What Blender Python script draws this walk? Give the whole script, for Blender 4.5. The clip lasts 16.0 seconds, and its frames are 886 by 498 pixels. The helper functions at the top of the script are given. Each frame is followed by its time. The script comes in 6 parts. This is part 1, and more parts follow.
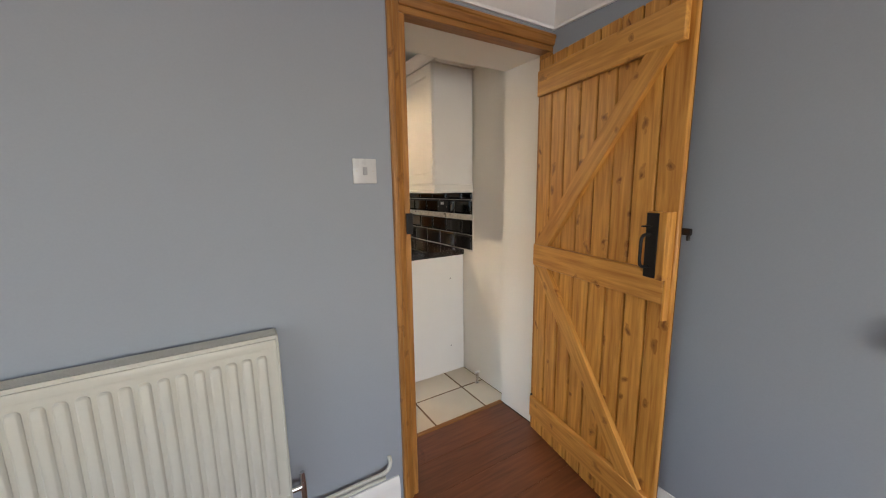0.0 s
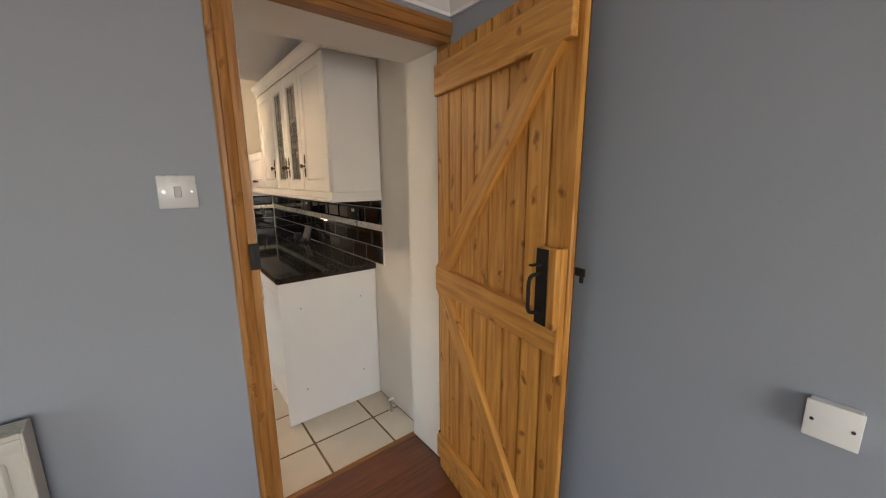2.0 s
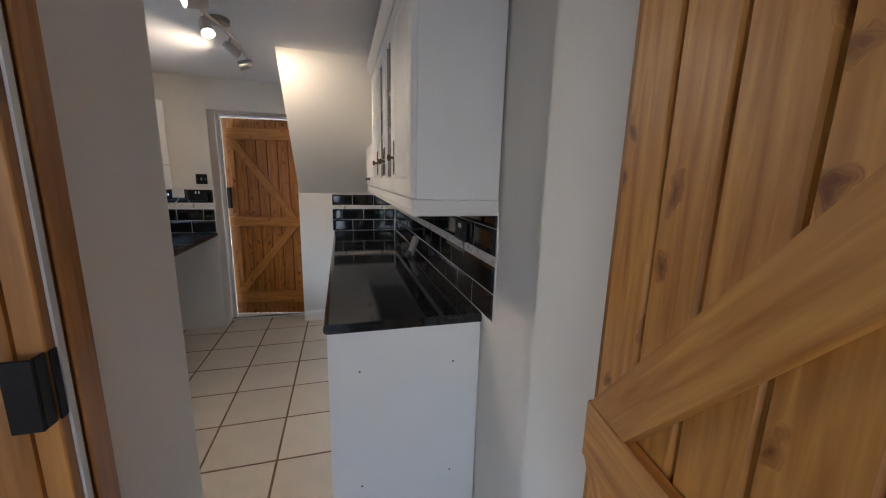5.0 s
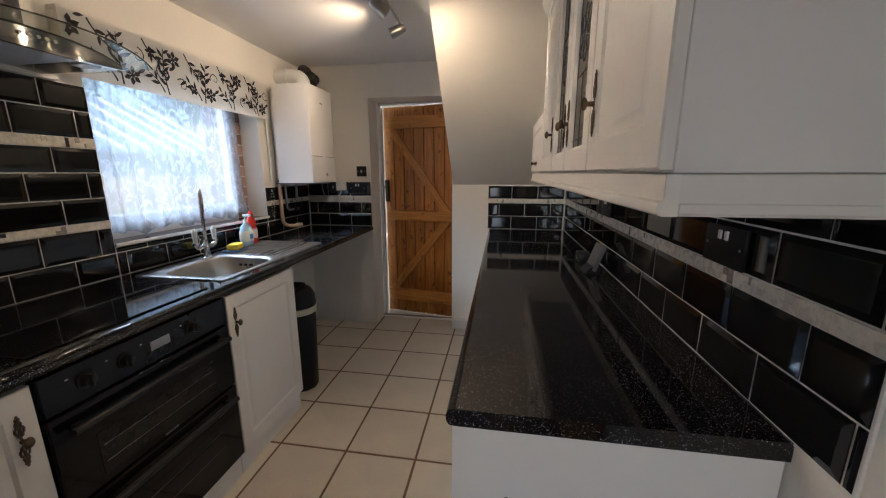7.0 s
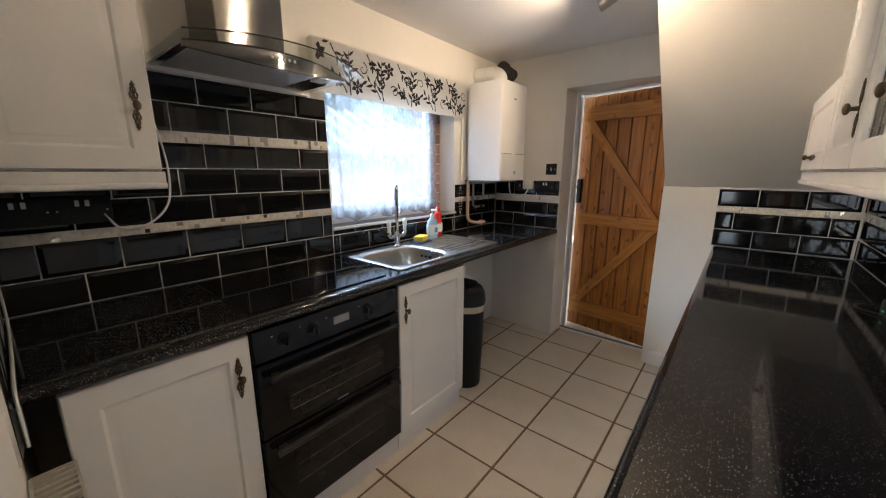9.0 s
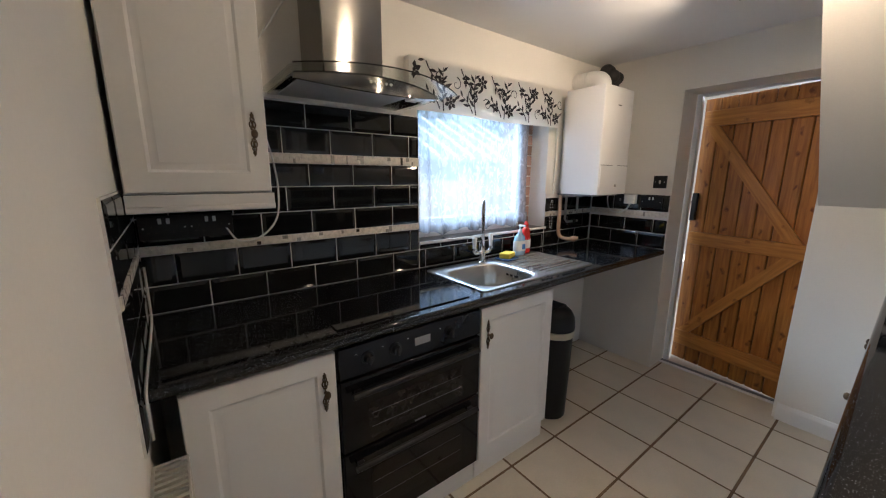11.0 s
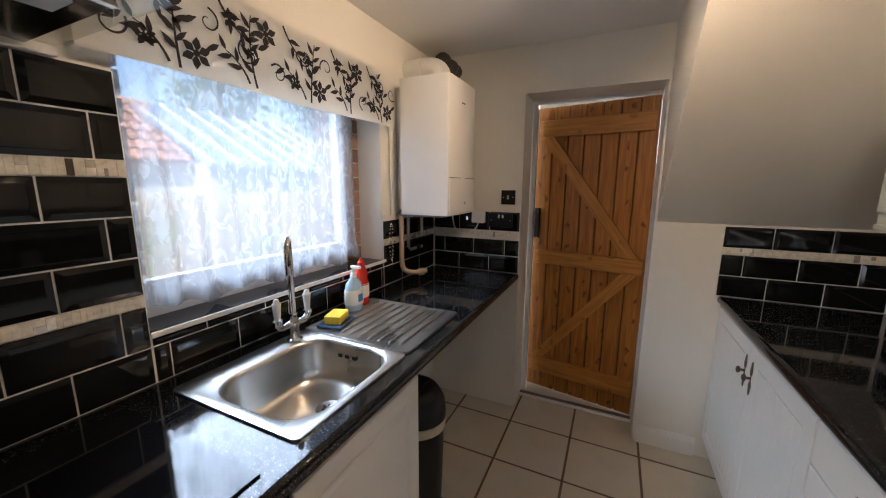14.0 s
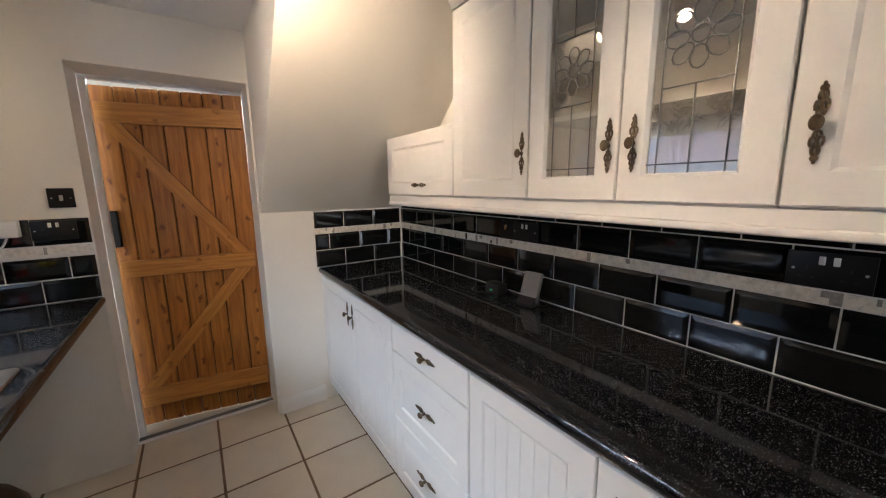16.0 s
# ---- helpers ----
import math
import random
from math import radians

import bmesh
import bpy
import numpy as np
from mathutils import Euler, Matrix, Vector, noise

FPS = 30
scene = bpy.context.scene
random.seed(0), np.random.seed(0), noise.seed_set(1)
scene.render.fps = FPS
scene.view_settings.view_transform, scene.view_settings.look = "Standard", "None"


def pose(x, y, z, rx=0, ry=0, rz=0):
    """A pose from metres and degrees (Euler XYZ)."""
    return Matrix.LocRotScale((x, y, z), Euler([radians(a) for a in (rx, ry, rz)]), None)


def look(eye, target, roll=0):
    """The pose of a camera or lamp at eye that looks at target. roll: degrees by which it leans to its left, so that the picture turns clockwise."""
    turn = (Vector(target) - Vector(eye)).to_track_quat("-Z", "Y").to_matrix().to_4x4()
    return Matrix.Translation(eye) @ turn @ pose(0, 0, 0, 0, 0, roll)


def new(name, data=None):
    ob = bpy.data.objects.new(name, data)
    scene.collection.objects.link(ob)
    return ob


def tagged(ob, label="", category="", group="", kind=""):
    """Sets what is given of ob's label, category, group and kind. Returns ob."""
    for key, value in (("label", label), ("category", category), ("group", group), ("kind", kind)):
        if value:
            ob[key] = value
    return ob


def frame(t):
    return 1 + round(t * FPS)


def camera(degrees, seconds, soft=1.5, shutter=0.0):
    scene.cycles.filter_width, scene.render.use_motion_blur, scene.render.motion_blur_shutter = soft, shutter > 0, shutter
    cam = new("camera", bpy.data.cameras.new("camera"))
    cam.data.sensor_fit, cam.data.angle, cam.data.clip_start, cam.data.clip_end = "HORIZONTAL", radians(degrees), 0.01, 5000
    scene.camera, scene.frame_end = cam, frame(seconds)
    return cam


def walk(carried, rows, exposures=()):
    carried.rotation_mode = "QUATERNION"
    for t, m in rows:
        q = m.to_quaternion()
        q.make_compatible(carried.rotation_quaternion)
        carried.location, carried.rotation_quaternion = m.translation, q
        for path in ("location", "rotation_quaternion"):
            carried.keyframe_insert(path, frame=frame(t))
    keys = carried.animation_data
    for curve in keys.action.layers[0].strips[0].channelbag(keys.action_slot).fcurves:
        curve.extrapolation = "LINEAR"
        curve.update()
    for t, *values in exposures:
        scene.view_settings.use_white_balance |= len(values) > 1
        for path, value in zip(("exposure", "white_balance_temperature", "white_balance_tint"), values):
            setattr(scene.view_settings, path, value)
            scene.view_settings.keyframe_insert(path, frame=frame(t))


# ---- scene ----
cam = camera(101.8, 16.0, soft=1.15)
PATH = [
    (0, (0.256, 0.164, 1.334), (1.289, 1.845, 1.007), -0.9),
    (0.5, (0.288, 0.12, 1.336), (1.464, 1.691, 0.95), -0.5),
    (1, (0.408, 0.078, 1.376), (1.611, 1.627, 0.985), -0.6),
    (1.5, (0.506, 0.104, 1.422), (1.725, 1.643, 1.037), -0.5),
    (2, (0.656, 0.23, 1.432), (1.879, 1.767, 1.05), -0.3),
    (2.5, (0.832, 0.396, 1.429), (2.067, 1.921, 1.043), -0.1),
    (3, (1.045, 0.553, 1.432), (2.261, 2.096, 1.052), 0.3),
    (3.5, (1.097, 0.672, 1.46), (2.149, 2.329, 1.077), 0.4),
    (4, (1.109, 0.711, 1.467), (1.966, 2.479, 1.093), 1.2),
    (6.3, (1.268, 1.483, 1.378), (1.293, 3.44, 0.967), -0.2),
    (6.5, (1.244, 1.536, 1.378), (1.162, 3.49, 0.957), -0.3),
    (7, (1.206, 1.631, 1.365), (0.895, 3.563, 0.952), -0.1),
    (7.5, (1.218, 1.718, 1.365), (0.673, 3.597, 0.949), -0.0),
    (8, (1.226, 1.766, 1.364), (0.459, 3.566, 0.951), 0.1),
    (8.5, (1.228, 1.805, 1.363), (0.239, 3.494, 0.95), 0.1),
    (9, (1.206, 1.834, 1.361), (-0.033, 3.346, 0.939), 0.2),
    (9.5, (1.195, 1.845, 1.365), (-0.238, 3.174, 0.939), 0.3),
    (10, (1.189, 1.856, 1.379), (-0.364, 3.045, 0.962), 0.2),
    (12.5, (0.847, 2.123, 1.451), (-0.705, 3.333, 1.094), 0.3),
    (13, (0.699, 2.293, 1.436), (-0.74, 3.636, 1.083), 0.3),
    (13.5, (0.654, 2.429, 1.44), (-0.624, 3.927, 1.092), 0.2),
    (14, (0.605, 2.468, 1.45), (-0.237, 4.248, 1.102), 0.3),
    (14.5, (0.616, 2.452, 1.418), (0.423, 4.417, 1.094), -0.3),
    (15, (0.542, 2.387, 1.403), (0.979, 4.312, 1.086), -0.2),
    (15.5, (0.522, 2.362, 1.402), (1.404, 4.126, 1.069), -0.7),
    (16, (0.497, 2.341, 1.414), (1.612, 3.965, 1.067), -0.7),
]
walk(cam, [(t, look(eye, target, roll)) for t, eye, target, roll in PATH], exposures=[(0, 2.3, 6900, 10), (0.5, 2.15, 7000, 10), (1, 2.08, 7000, 11), (3, 2.1, 6900, 10), (3.5, 2.05, 6500, 9), (4, 1.96, 5400, 9), (6.5, 1.25, 5550, 11), (7.5, 1.58, 6200, 11), (9, 1.75, 5900, 10), (10, 1.68, 5500, 9), (12.5, 1.58, 5800, 10), (13.5, 1.52, 5850, 11), (14, 1.35, 6300, 13), (14.5, 1.15, 6600, 15), (15, 1.65, 6200, 13), (15.5, 1.95, 6000, 12), (16, 2.0, 6000, 12)])

# ---- world and light ----
world = bpy.data.worlds.new("sky")
scene.world = world
world.use_nodes = True
wn = world.node_tree
sky = wn.nodes.new("ShaderNodeTexSky")
sky.sky_type = "NISHITA"
sky.sun_disc = False
sky.sun_elevation = radians(38)
sky.sun_rotation = radians(200)
wn.links.new(sky.outputs[0], wn.nodes["Background"].inputs[0])
wn.nodes["Background"].inputs[1].default_value = 0.15


def lamp(name, kind, m, watts, colour, **more):
    data = bpy.data.lights.new(name, kind)
    data.energy, data.color = watts, colour
    for key, value in more.items():
        if key == "size":
            if kind == "AREA":
                data.size = value
            else:
                data.shadow_soft_size = value
        elif key == "size_y":
            data.shape, data.size_y = "RECTANGLE", value
        elif key == "spot":
            data.spot_size, data.spot_blend = radians(value), 0.9
        elif key == "angle":
            data.angle = radians(value)
    ob = new(name, data)
    ob.matrix_world = m
    return ob


lamp("sun", "SUN", look((0, 0, 10), (-1.2, 2.3, 7.6)), 4.0, (1.0, 0.95, 0.87), angle=0.6)
# daylight in the kitchen window and in the living room window behind the walk's start
lamp("window_daylight", "AREA", look((-3.3, 3.5, 3.75), (-0.3, 3.5, 1.25)), 430, (0.72, 0.86, 1.0), size=4.5, size_y=1.9)
lamp("living_south_daylight", "AREA", look((0.35, -2.42, 1.35), (0.6, 0.0, 1.2)), 7.4, (0.92, 0.96, 1.0), size=1.6, size_y=1.2)
lamp("living_west_daylight", "AREA", look((-2.47, -0.55, 1.35), (0.0, -0.3, 1.2)), 2.5, (0.92, 0.96, 1.0), size=1.6, size_y=1.2)
lamp("hall_daylight", "AREA", look((0.2, 6.3, 2.0), (0.4, 5.0, 1.0)), 9, (0.95, 0.97, 1.0), size=0.8, size_y=0.8)


# ---- materials ----
def mat(name, base, rough=0.5, metal=0.0, var=0.12, scale=6.0, fine=90.0, bump=0.05, spec=0.5, rvar=0.08, coat=0.0, stretch=(1, 1, 1), piece=0.0):
    m = bpy.data.materials.new(name)
    m.use_nodes = True
    n, l = m.node_tree.nodes, m.node_tree.links
    b = n["Principled BSDF"]
    tc = n.new("ShaderNodeTexCoord")
    mp = n.new("ShaderNodeMapping")
    mp.inputs["Scale"].default_value = stretch
    l.new(tc.outputs["Object"], mp.inputs[0])
    big, small = n.new("ShaderNodeTexNoise"), n.new("ShaderNodeTexNoise")
    big.inputs["Scale"].default_value, small.inputs["Scale"].default_value = scale, fine
    big.inputs["Detail"].default_value = 4
    for t in (big, small):
        l.new(mp.outputs[0], t.inputs["Vector"])
    mixn = n.new("ShaderNodeMath")
    mixn.operation = "MULTIPLY_ADD"
    mixn.inputs[1].default_value = 0.35
    l.new(small.outputs[0], mixn.inputs[0])
    sc = n.new("ShaderNodeMath")
    sc.operation = "MULTIPLY"
    sc.inputs[1].default_value = 0.65
    l.new(big.outputs[0], sc.inputs[0])
    l.new(sc.outputs[0], mixn.inputs[2])
    last = mixn.outputs[0]
    if piece:
        info = n.new("ShaderNodeObjectInfo")
        add = n.new("ShaderNodeMath")
        add.operation = "MULTIPLY_ADD"
        add.inputs[1].default_value = piece
        l.new(info.outputs["Random"], add.inputs[0])
        l.new(last, add.inputs[2])
        off = n.new("ShaderNodeMath")
        off.operation = "SUBTRACT"
        off.inputs[1].default_value = piece / 2
        l.new(add.outputs[0], off.inputs[0])
        last = off.outputs[0]
    ramp = n.new("ShaderNodeValToRGB")
    ramp.color_ramp.elements[0].position, ramp.color_ramp.elements[1].position = 0.3, 0.7
    ramp.color_ramp.elements[0].color = (*[c * (1 - var) for c in base], 1)
    ramp.color_ramp.elements[1].color = (*[min(1, c * (1 + var)) for c in base], 1)
    l.new(last, ramp.inputs[0])
    l.new(ramp.outputs[0], b.inputs["Base Color"])
    rr = n.new("ShaderNodeMapRange")
    rr.inputs[3].default_value, rr.inputs[4].default_value = max(0.02, rough - rvar), min(1, rough + rvar)
    l.new(big.outputs[0], rr.inputs[0])
    l.new(rr.outputs[0], b.inputs["Roughness"])
    b.inputs["Metallic"].default_value = metal
    b.inputs["Specular IOR Level"].default_value = spec
    b.inputs["Coat Weight"].default_value = coat
    if bump:
        bp = n.new("ShaderNodeBump")
        bp.inputs["Strength"].default_value = bump
        bp.inputs["Distance"].default_value = 0.004
        l.new(mixn.outputs[0], bp.inputs["Height"])
        l.new(bp.outputs[0], b.inputs["Normal"])
    return m


def pine(name, dark, light, axis="Z", knot=1.0, rough=0.42):
    """Varnished pine: grain along one axis, a tone for each board, and knots."""
    m = bpy.data.materials.new(name)
    m.use_nodes = True
    n, l = m.node_tree.nodes, m.node_tree.links
    b = n["Principled BSDF"]
    tc, info = n.new("ShaderNodeTexCoord"), n.new("ShaderNodeObjectInfo")
    sh = n.new("ShaderNodeVectorMath")
    sh.operation = "SCALE"
    sh.inputs["Scale"].default_value = 7.3
    comb = n.new("ShaderNodeCombineXYZ")
    for i in range(3):
        l.new(info.outputs["Random"], comb.inputs[i])
    l.new(comb.outputs[0], sh.inputs[0])
    add = n.new("ShaderNodeVectorMath")
    l.new(tc.outputs["Object"], add.inputs[0])
    l.new(sh.outputs[0], add.inputs[1])
    mp = n.new("ShaderNodeMapping")
    mp.inputs["Scale"].default_value = {"Z": (1, 1, 0.07), "X": (0.07, 1, 1), "Y": (1, 0.07, 1)}[axis]
    l.new(add.outputs[0], mp.inputs[0])
    # knots
    vor = n.new("ShaderNodeTexVoronoi")
    vor.voronoi_dimensions = "2D"
    vor.inputs["Scale"].default_value = 8.0
    mk = n.new("ShaderNodeMapping")
    mk.inputs["Scale"].default_value = (0.85, 1.35, 1) if axis == "X" else (1.35, 0.85, 1)
    sx, cx = n.new("ShaderNodeSeparateXYZ"), n.new("ShaderNodeCombineXYZ")
    l.new(add.outputs[0], sx.inputs[0])
    l.new(sx.outputs[0], cx.inputs[0])
    l.new(sx.outputs[1 if axis == "Y" else 2], cx.inputs[1])
    l.new(cx.outputs[0], mk.inputs[0])
    wob = n.new("ShaderNodeTexNoise")
    wob.inputs["Scale"].default_value, wob.inputs["Detail"].default_value = 14, 3
    l.new(add.outputs[0], wob.inputs["Vector"])
    ws = n.new("ShaderNodeVectorMath")
    ws.operation = "SCALE"
    ws.inputs["Scale"].default_value = 0.10
    l.new(wob.outputs["Color"], ws.inputs[0])
    wa = n.new("ShaderNodeVectorMath")
    l.new(mk.outputs[0], wa.inputs[0])
    l.new(ws.outputs[0], wa.inputs[1])
    l.new(wa.outputs[0], vor.inputs["Vector"])
    kr = n.new("ShaderNodeMapRange")
    kr.inputs[1].default_value, kr.inputs[2].default_value = 0.02, 0.16
    kr.inputs[3].default_value, kr.inputs[4].default_value = 1.0, 0.0
    sep = n.new("ShaderNodeSeparateColor")
    l.new(vor.outputs["Color"], sep.inputs[0])
    rare = n.new("ShaderNodeMath")
    rare.operation = "LESS_THAN"
    rare.inputs[1].default_value = 0.5
    l.new(sep.outputs[0], rare.inputs[0])
    far = n.new("ShaderNodeMath")
    far.operation = "ADD"
    l.new(vor.outputs["Distance"], far.inputs[0])
    l.new(rare.outputs[0], far.inputs[1])
    l.new(far.outputs[0], kr.inputs[0])
    # grain, bent round the knots
    bend = n.new("ShaderNodeMath")
    bend.operation = "MULTIPLY"
    bend.inputs[1].default_value = 0.05 * knot
    l.new(kr.outputs[0], bend.inputs[0])
    addk = n.new("ShaderNodeVectorMath")
    l.new(mp.outputs[0], addk.inputs[0])
    l.new(bend.outputs[0], addk.inputs[1])
    wave = n.new("ShaderNodeTexNoise")
    wave.inputs["Scale"].default_value, wave.inputs["Detail"].default_value, wave.inputs["Distortion"].default_value = 70, 6, 0.4
    l.new(addk.outputs[0], wave.inputs["Vector"])
    broad = n.new("ShaderNodeTexWave")
    broad.bands_direction = {"Z": "X", "X": "Z", "Y": "X"}[axis]
    broad.inputs["Scale"].default_value, broad.inputs["Distortion"].default_value = 6, 6.0
    broad.inputs["Detail"].default_value, broad.inputs["Detail Scale"].default_value = 2.0, 1.2
    l.new(addk.outputs[0], broad.inputs["Vector"])
    s1 = n.new("ShaderNodeMath")
    s1.operation = "MULTIPLY_ADD"
    s1.inputs[1].default_value = 0.86
    l.new(wave.outputs[0], s1.inputs[0])
    s0 = n.new("ShaderNodeMath")
    s0.operation = "MULTIPLY"
    s0.inputs[1].default_value = 0.07
    l.new(broad.outputs[0], s0.inputs[0])
    l.new(s0.outputs[0], s1.inputs[2])
    s2 = n.new("ShaderNodeMath")
    s2.operation = "MULTIPLY_ADD"
    s2.inputs[1].default_value = 0.09
    l.new(info.outputs["Random"], s2.inputs[0])
    l.new(s1.outputs[0], s2.inputs[2])
    ramp = n.new("ShaderNodeValToRGB")
    e = ramp.color_ramp.elements
    e[0].position, e[1].position = 0.28, 0.84
    e[0].color, e[1].color = (*dark, 1), (*light, 1)
    l.new(s2.outputs[0], ramp.inputs[0])
    mixc = n.new("ShaderNodeMix")
    mixc.data_type = "RGBA"
    kk = n.new("ShaderNodeMath")
    kk.operation = "MULTIPLY"
    kk.inputs[1].default_value = min(0.9, 0.9 * knot)
    l.new(kr.outputs[0], kk.inputs[0])
    l.new(kk.outputs[0], mixc.inputs[0])
    l.new(ramp.outputs[0], mixc.inputs[6])
    mixc.inputs[7].default_value = (dark[0] * 0.42, dark[1] * 0.30, dark[2] * 0.26, 1)
    l.new(mixc.outputs[2], b.inputs["Base Color"])
    b.inputs["Roughness"].default_value = rough
    bp = n.new("ShaderNodeBump")
    bp.inputs["Strength"].default_value, bp.inputs["Distance"].default_value = 0.12, 0.003
    l.new(wave.outputs[0], bp.inputs["Height"])
    l.new(bp.outputs[0], b.inputs["Normal"])
    return m


def speckled(name):
    """Black polished laminate with pale and rusty flecks."""
    m = mat(name, (0.008, 0.008, 0.009), 0.06, var=0.3, bump=0.0, rvar=0.02, spec=0.38)
    n, l = m.node_tree.nodes, m.node_tree.links
    b = n["Principled BSDF"]
    tc = n.new("ShaderNodeTexCoord")
    last = None
    for scale, cut, colour in ((240, 0.14, (0.46, 0.48, 0.51, 1)), (420, 0.17, (0.20, 0.19, 0.18, 1))):
        v = n.new("ShaderNodeTexVoronoi")
        v.inputs["Scale"].default_value = scale
        l.new(tc.outputs["Object"], v.inputs["Vector"])
        lt = n.new("ShaderNodeMath")
        lt.operation = "LESS_THAN"
        lt.inputs[1].default_value = cut * 1.6
        l.new(v.outputs["Distance"], lt.inputs[0])
        sep = n.new("ShaderNodeSeparateColor")
        l.new(v.outputs["Color"], sep.inputs[0])
        gt = n.new("ShaderNodeMath")
        gt.operation = "GREATER_THAN"
        gt.inputs[1].default_value = 0.7
        l.new(sep.outputs[0], gt.inputs[0])
        mul = n.new("ShaderNodeMath")
        mul.operation = "MULTIPLY"
        l.new(lt.outputs[0], mul.inputs[0])
        l.new(gt.outputs[0], mul.inputs[1])
        mx = n.new("ShaderNodeMix")
        mx.data_type = "RGBA"
        l.new(mul.outputs[0], mx.inputs[0])
        if last:
            l.new(last, mx.inputs[6])
        else:
            mx.inputs[6].default_value = (0.006, 0.006, 0.007, 1)
        mx.inputs[7].default_value = colour
        last = mx.outputs[2]
    l.new(last, b.inputs["Base Color"])
    return m


def glass(name, rough=0.0, tint=(1, 1, 1), gloss=0.12):
    """A thin pane: mostly clear, with a mirror share."""
    m = bpy.data.materials.new(name)
    m.use_nodes = True
    n, l = m.node_tree.nodes, m.node_tree.links
    out = n["Material Output"]
    n.remove(n["Principled BSDF"])
    tr, gl, mx = n.new("ShaderNodeBsdfTransparent"), n.new("ShaderNodeBsdfGlossy"), n.new("ShaderNodeMixShader")
    tr.inputs[0].default_value = (*tint, 1)
    gl.inputs["Roughness"].default_value = rough
    mx.inputs[0].default_value = gloss
    l.new(tr.outputs[0], mx.inputs[1])
    l.new(gl.outputs[0], mx.inputs[2])
    l.new(mx.outputs[0], out.inputs[0])
    return m


def netting(name):
    """White voile with a woven leaf pattern: part clear, part translucent."""
    m = bpy.data.materials.new(name)
    m.use_nodes = True
    n, l = m.node_tree.nodes, m.node_tree.links
    out = n["Material Output"]
    n.remove(n["Principled BSDF"])
    tr, tl, df, m1, m2 = (n.new("ShaderNodeBsdfTransparent"), n.new("ShaderNodeBsdfTranslucent"), n.new("ShaderNodeBsdfDiffuse"), n.new("ShaderNodeMixShader"), n.new("ShaderNodeMixShader"))
    for s in (tl, df):
        s.inputs[0].default_value = (0.46, 0.49, 0.54, 1)
    tc = n.new("ShaderNodeTexCoord")
    mp = n.new("ShaderNodeMapping")
    mp.inputs["Scale"].default_value = (1, 1, 0.55)
    no = n.new("ShaderNodeTexNoise")
    no.inputs["Scale"].default_value, no.inputs["Detail"].default_value, no.inputs["Distortion"].default_value = 34, 2, 1.0
    l.new(tc.outputs["Object"], mp.inputs[0])
    l.new(mp.outputs[0], no.inputs["Vector"])
    mr = n.new("ShaderNodeMapRange")
    mr.inputs[1].default_value, mr.inputs[2].default_value = 0.50, 0.60
    mr.inputs[3].default_value, mr.inputs[4].default_value = 0.44, 0.62
    l.new(no.outputs[0], mr.inputs[0])
    m1.inputs[0].default_value = 0.45
    l.new(tl.outputs[0], m1.inputs[1])
    l.new(df.outputs[0], m1.inputs[2])
    l.new(mr.outputs[0], m2.inputs[0])
    l.new(tr.outputs[0], m2.inputs[1])
    l.new(m1.outputs[0], m2.inputs[2])
    l.new(m2.outputs[0], out.inputs[0])
    return m


def glow(name, colour, strength):
    m = bpy.data.materials.new(name)
    m.use_nodes = True
    b = m.node_tree.nodes["Principled BSDF"]
    b.inputs["Base Color"].default_value = (*colour, 1)
    b.inputs["Emission Color"].default_value = (*colour, 1)
    b.inputs["Emission Strength"].default_value = strength
    return m


GREY_WALL = mat("grey_wall_paint", (0.275, 0.298, 0.335), 0.75, var=0.035, scale=2.2, fine=160, bump=0.12)
WHITE_WALL = mat("white_wall_paint", (0.78, 0.755, 0.695), 0.7, var=0.03, scale=2.5, fine=140, bump=0.15)
CEILING = mat("ceiling_paint", (0.78, 0.77, 0.755), 0.85, var=0.03, scale=2.0, fine=120, bump=0.15)
GLOSS_WHITE = mat("white_gloss_paint", (0.78, 0.77, 0.75), 0.35, var=0.03, scale=9, bump=0.03)
UNIT_WHITE = mat("white_cabinet_foil", (0.76, 0.745, 0.715), 0.4, var=0.025, scale=5, bump=0.02)
PANEL_WHITE = mat("white_melamine", (0.77, 0.765, 0.755), 0.42, var=0.02, scale=4, bump=0.02)
BOILER_WHITE = mat("white_enamel", (0.8, 0.795, 0.78), 0.32, var=0.02, scale=5, bump=0.01)
RAD_WHITE = mat("cream_radiator_paint", (0.50, 0.485, 0.43), 0.35, var=0.03, scale=6, bump=0.02)
PLASTIC_WHITE = mat("white_plastic", (0.74, 0.74, 0.72), 0.35, var=0.02, bump=0.0)
PLASTIC_BEIGE = mat("aged_white_pipe", (0.50, 0.36, 0.25), 0.45, var=0.08, bump=0.02)
BLACK_PLASTIC = mat("black_plastic", (0.007, 0.007, 0.008), 0.4, var=0.2, bump=0.02, spec=0.3)
BLACK_IRON = mat("black_iron", (0.018, 0.017, 0.017), 0.5, metal=0.6, var=0.3, fine=200, bump=0.1)
BLACK_GLOSS = mat("black_glass", (0.006, 0.006, 0.0075), 0.05, var=0.2, bump=0.0, rvar=0.02, spec=0.3)
OVEN_BLACK = mat("black_oven_glass", (0.005, 0.005, 0.006), 0.07, var=0.2, bump=0.0, rvar=0.02, spec=0.22)
OVEN_WINDOW = mat("smoked_oven_glass", (0.012, 0.010, 0.009), 0.08, var=0.5, scale=14, bump=0.0, rvar=0.03, spec=0.28)
BLACK_ENAMEL = mat("black_oven_enamel", (0.009, 0.009, 0.011), 0.25, var=0.2, bump=0.01, spec=0.24)
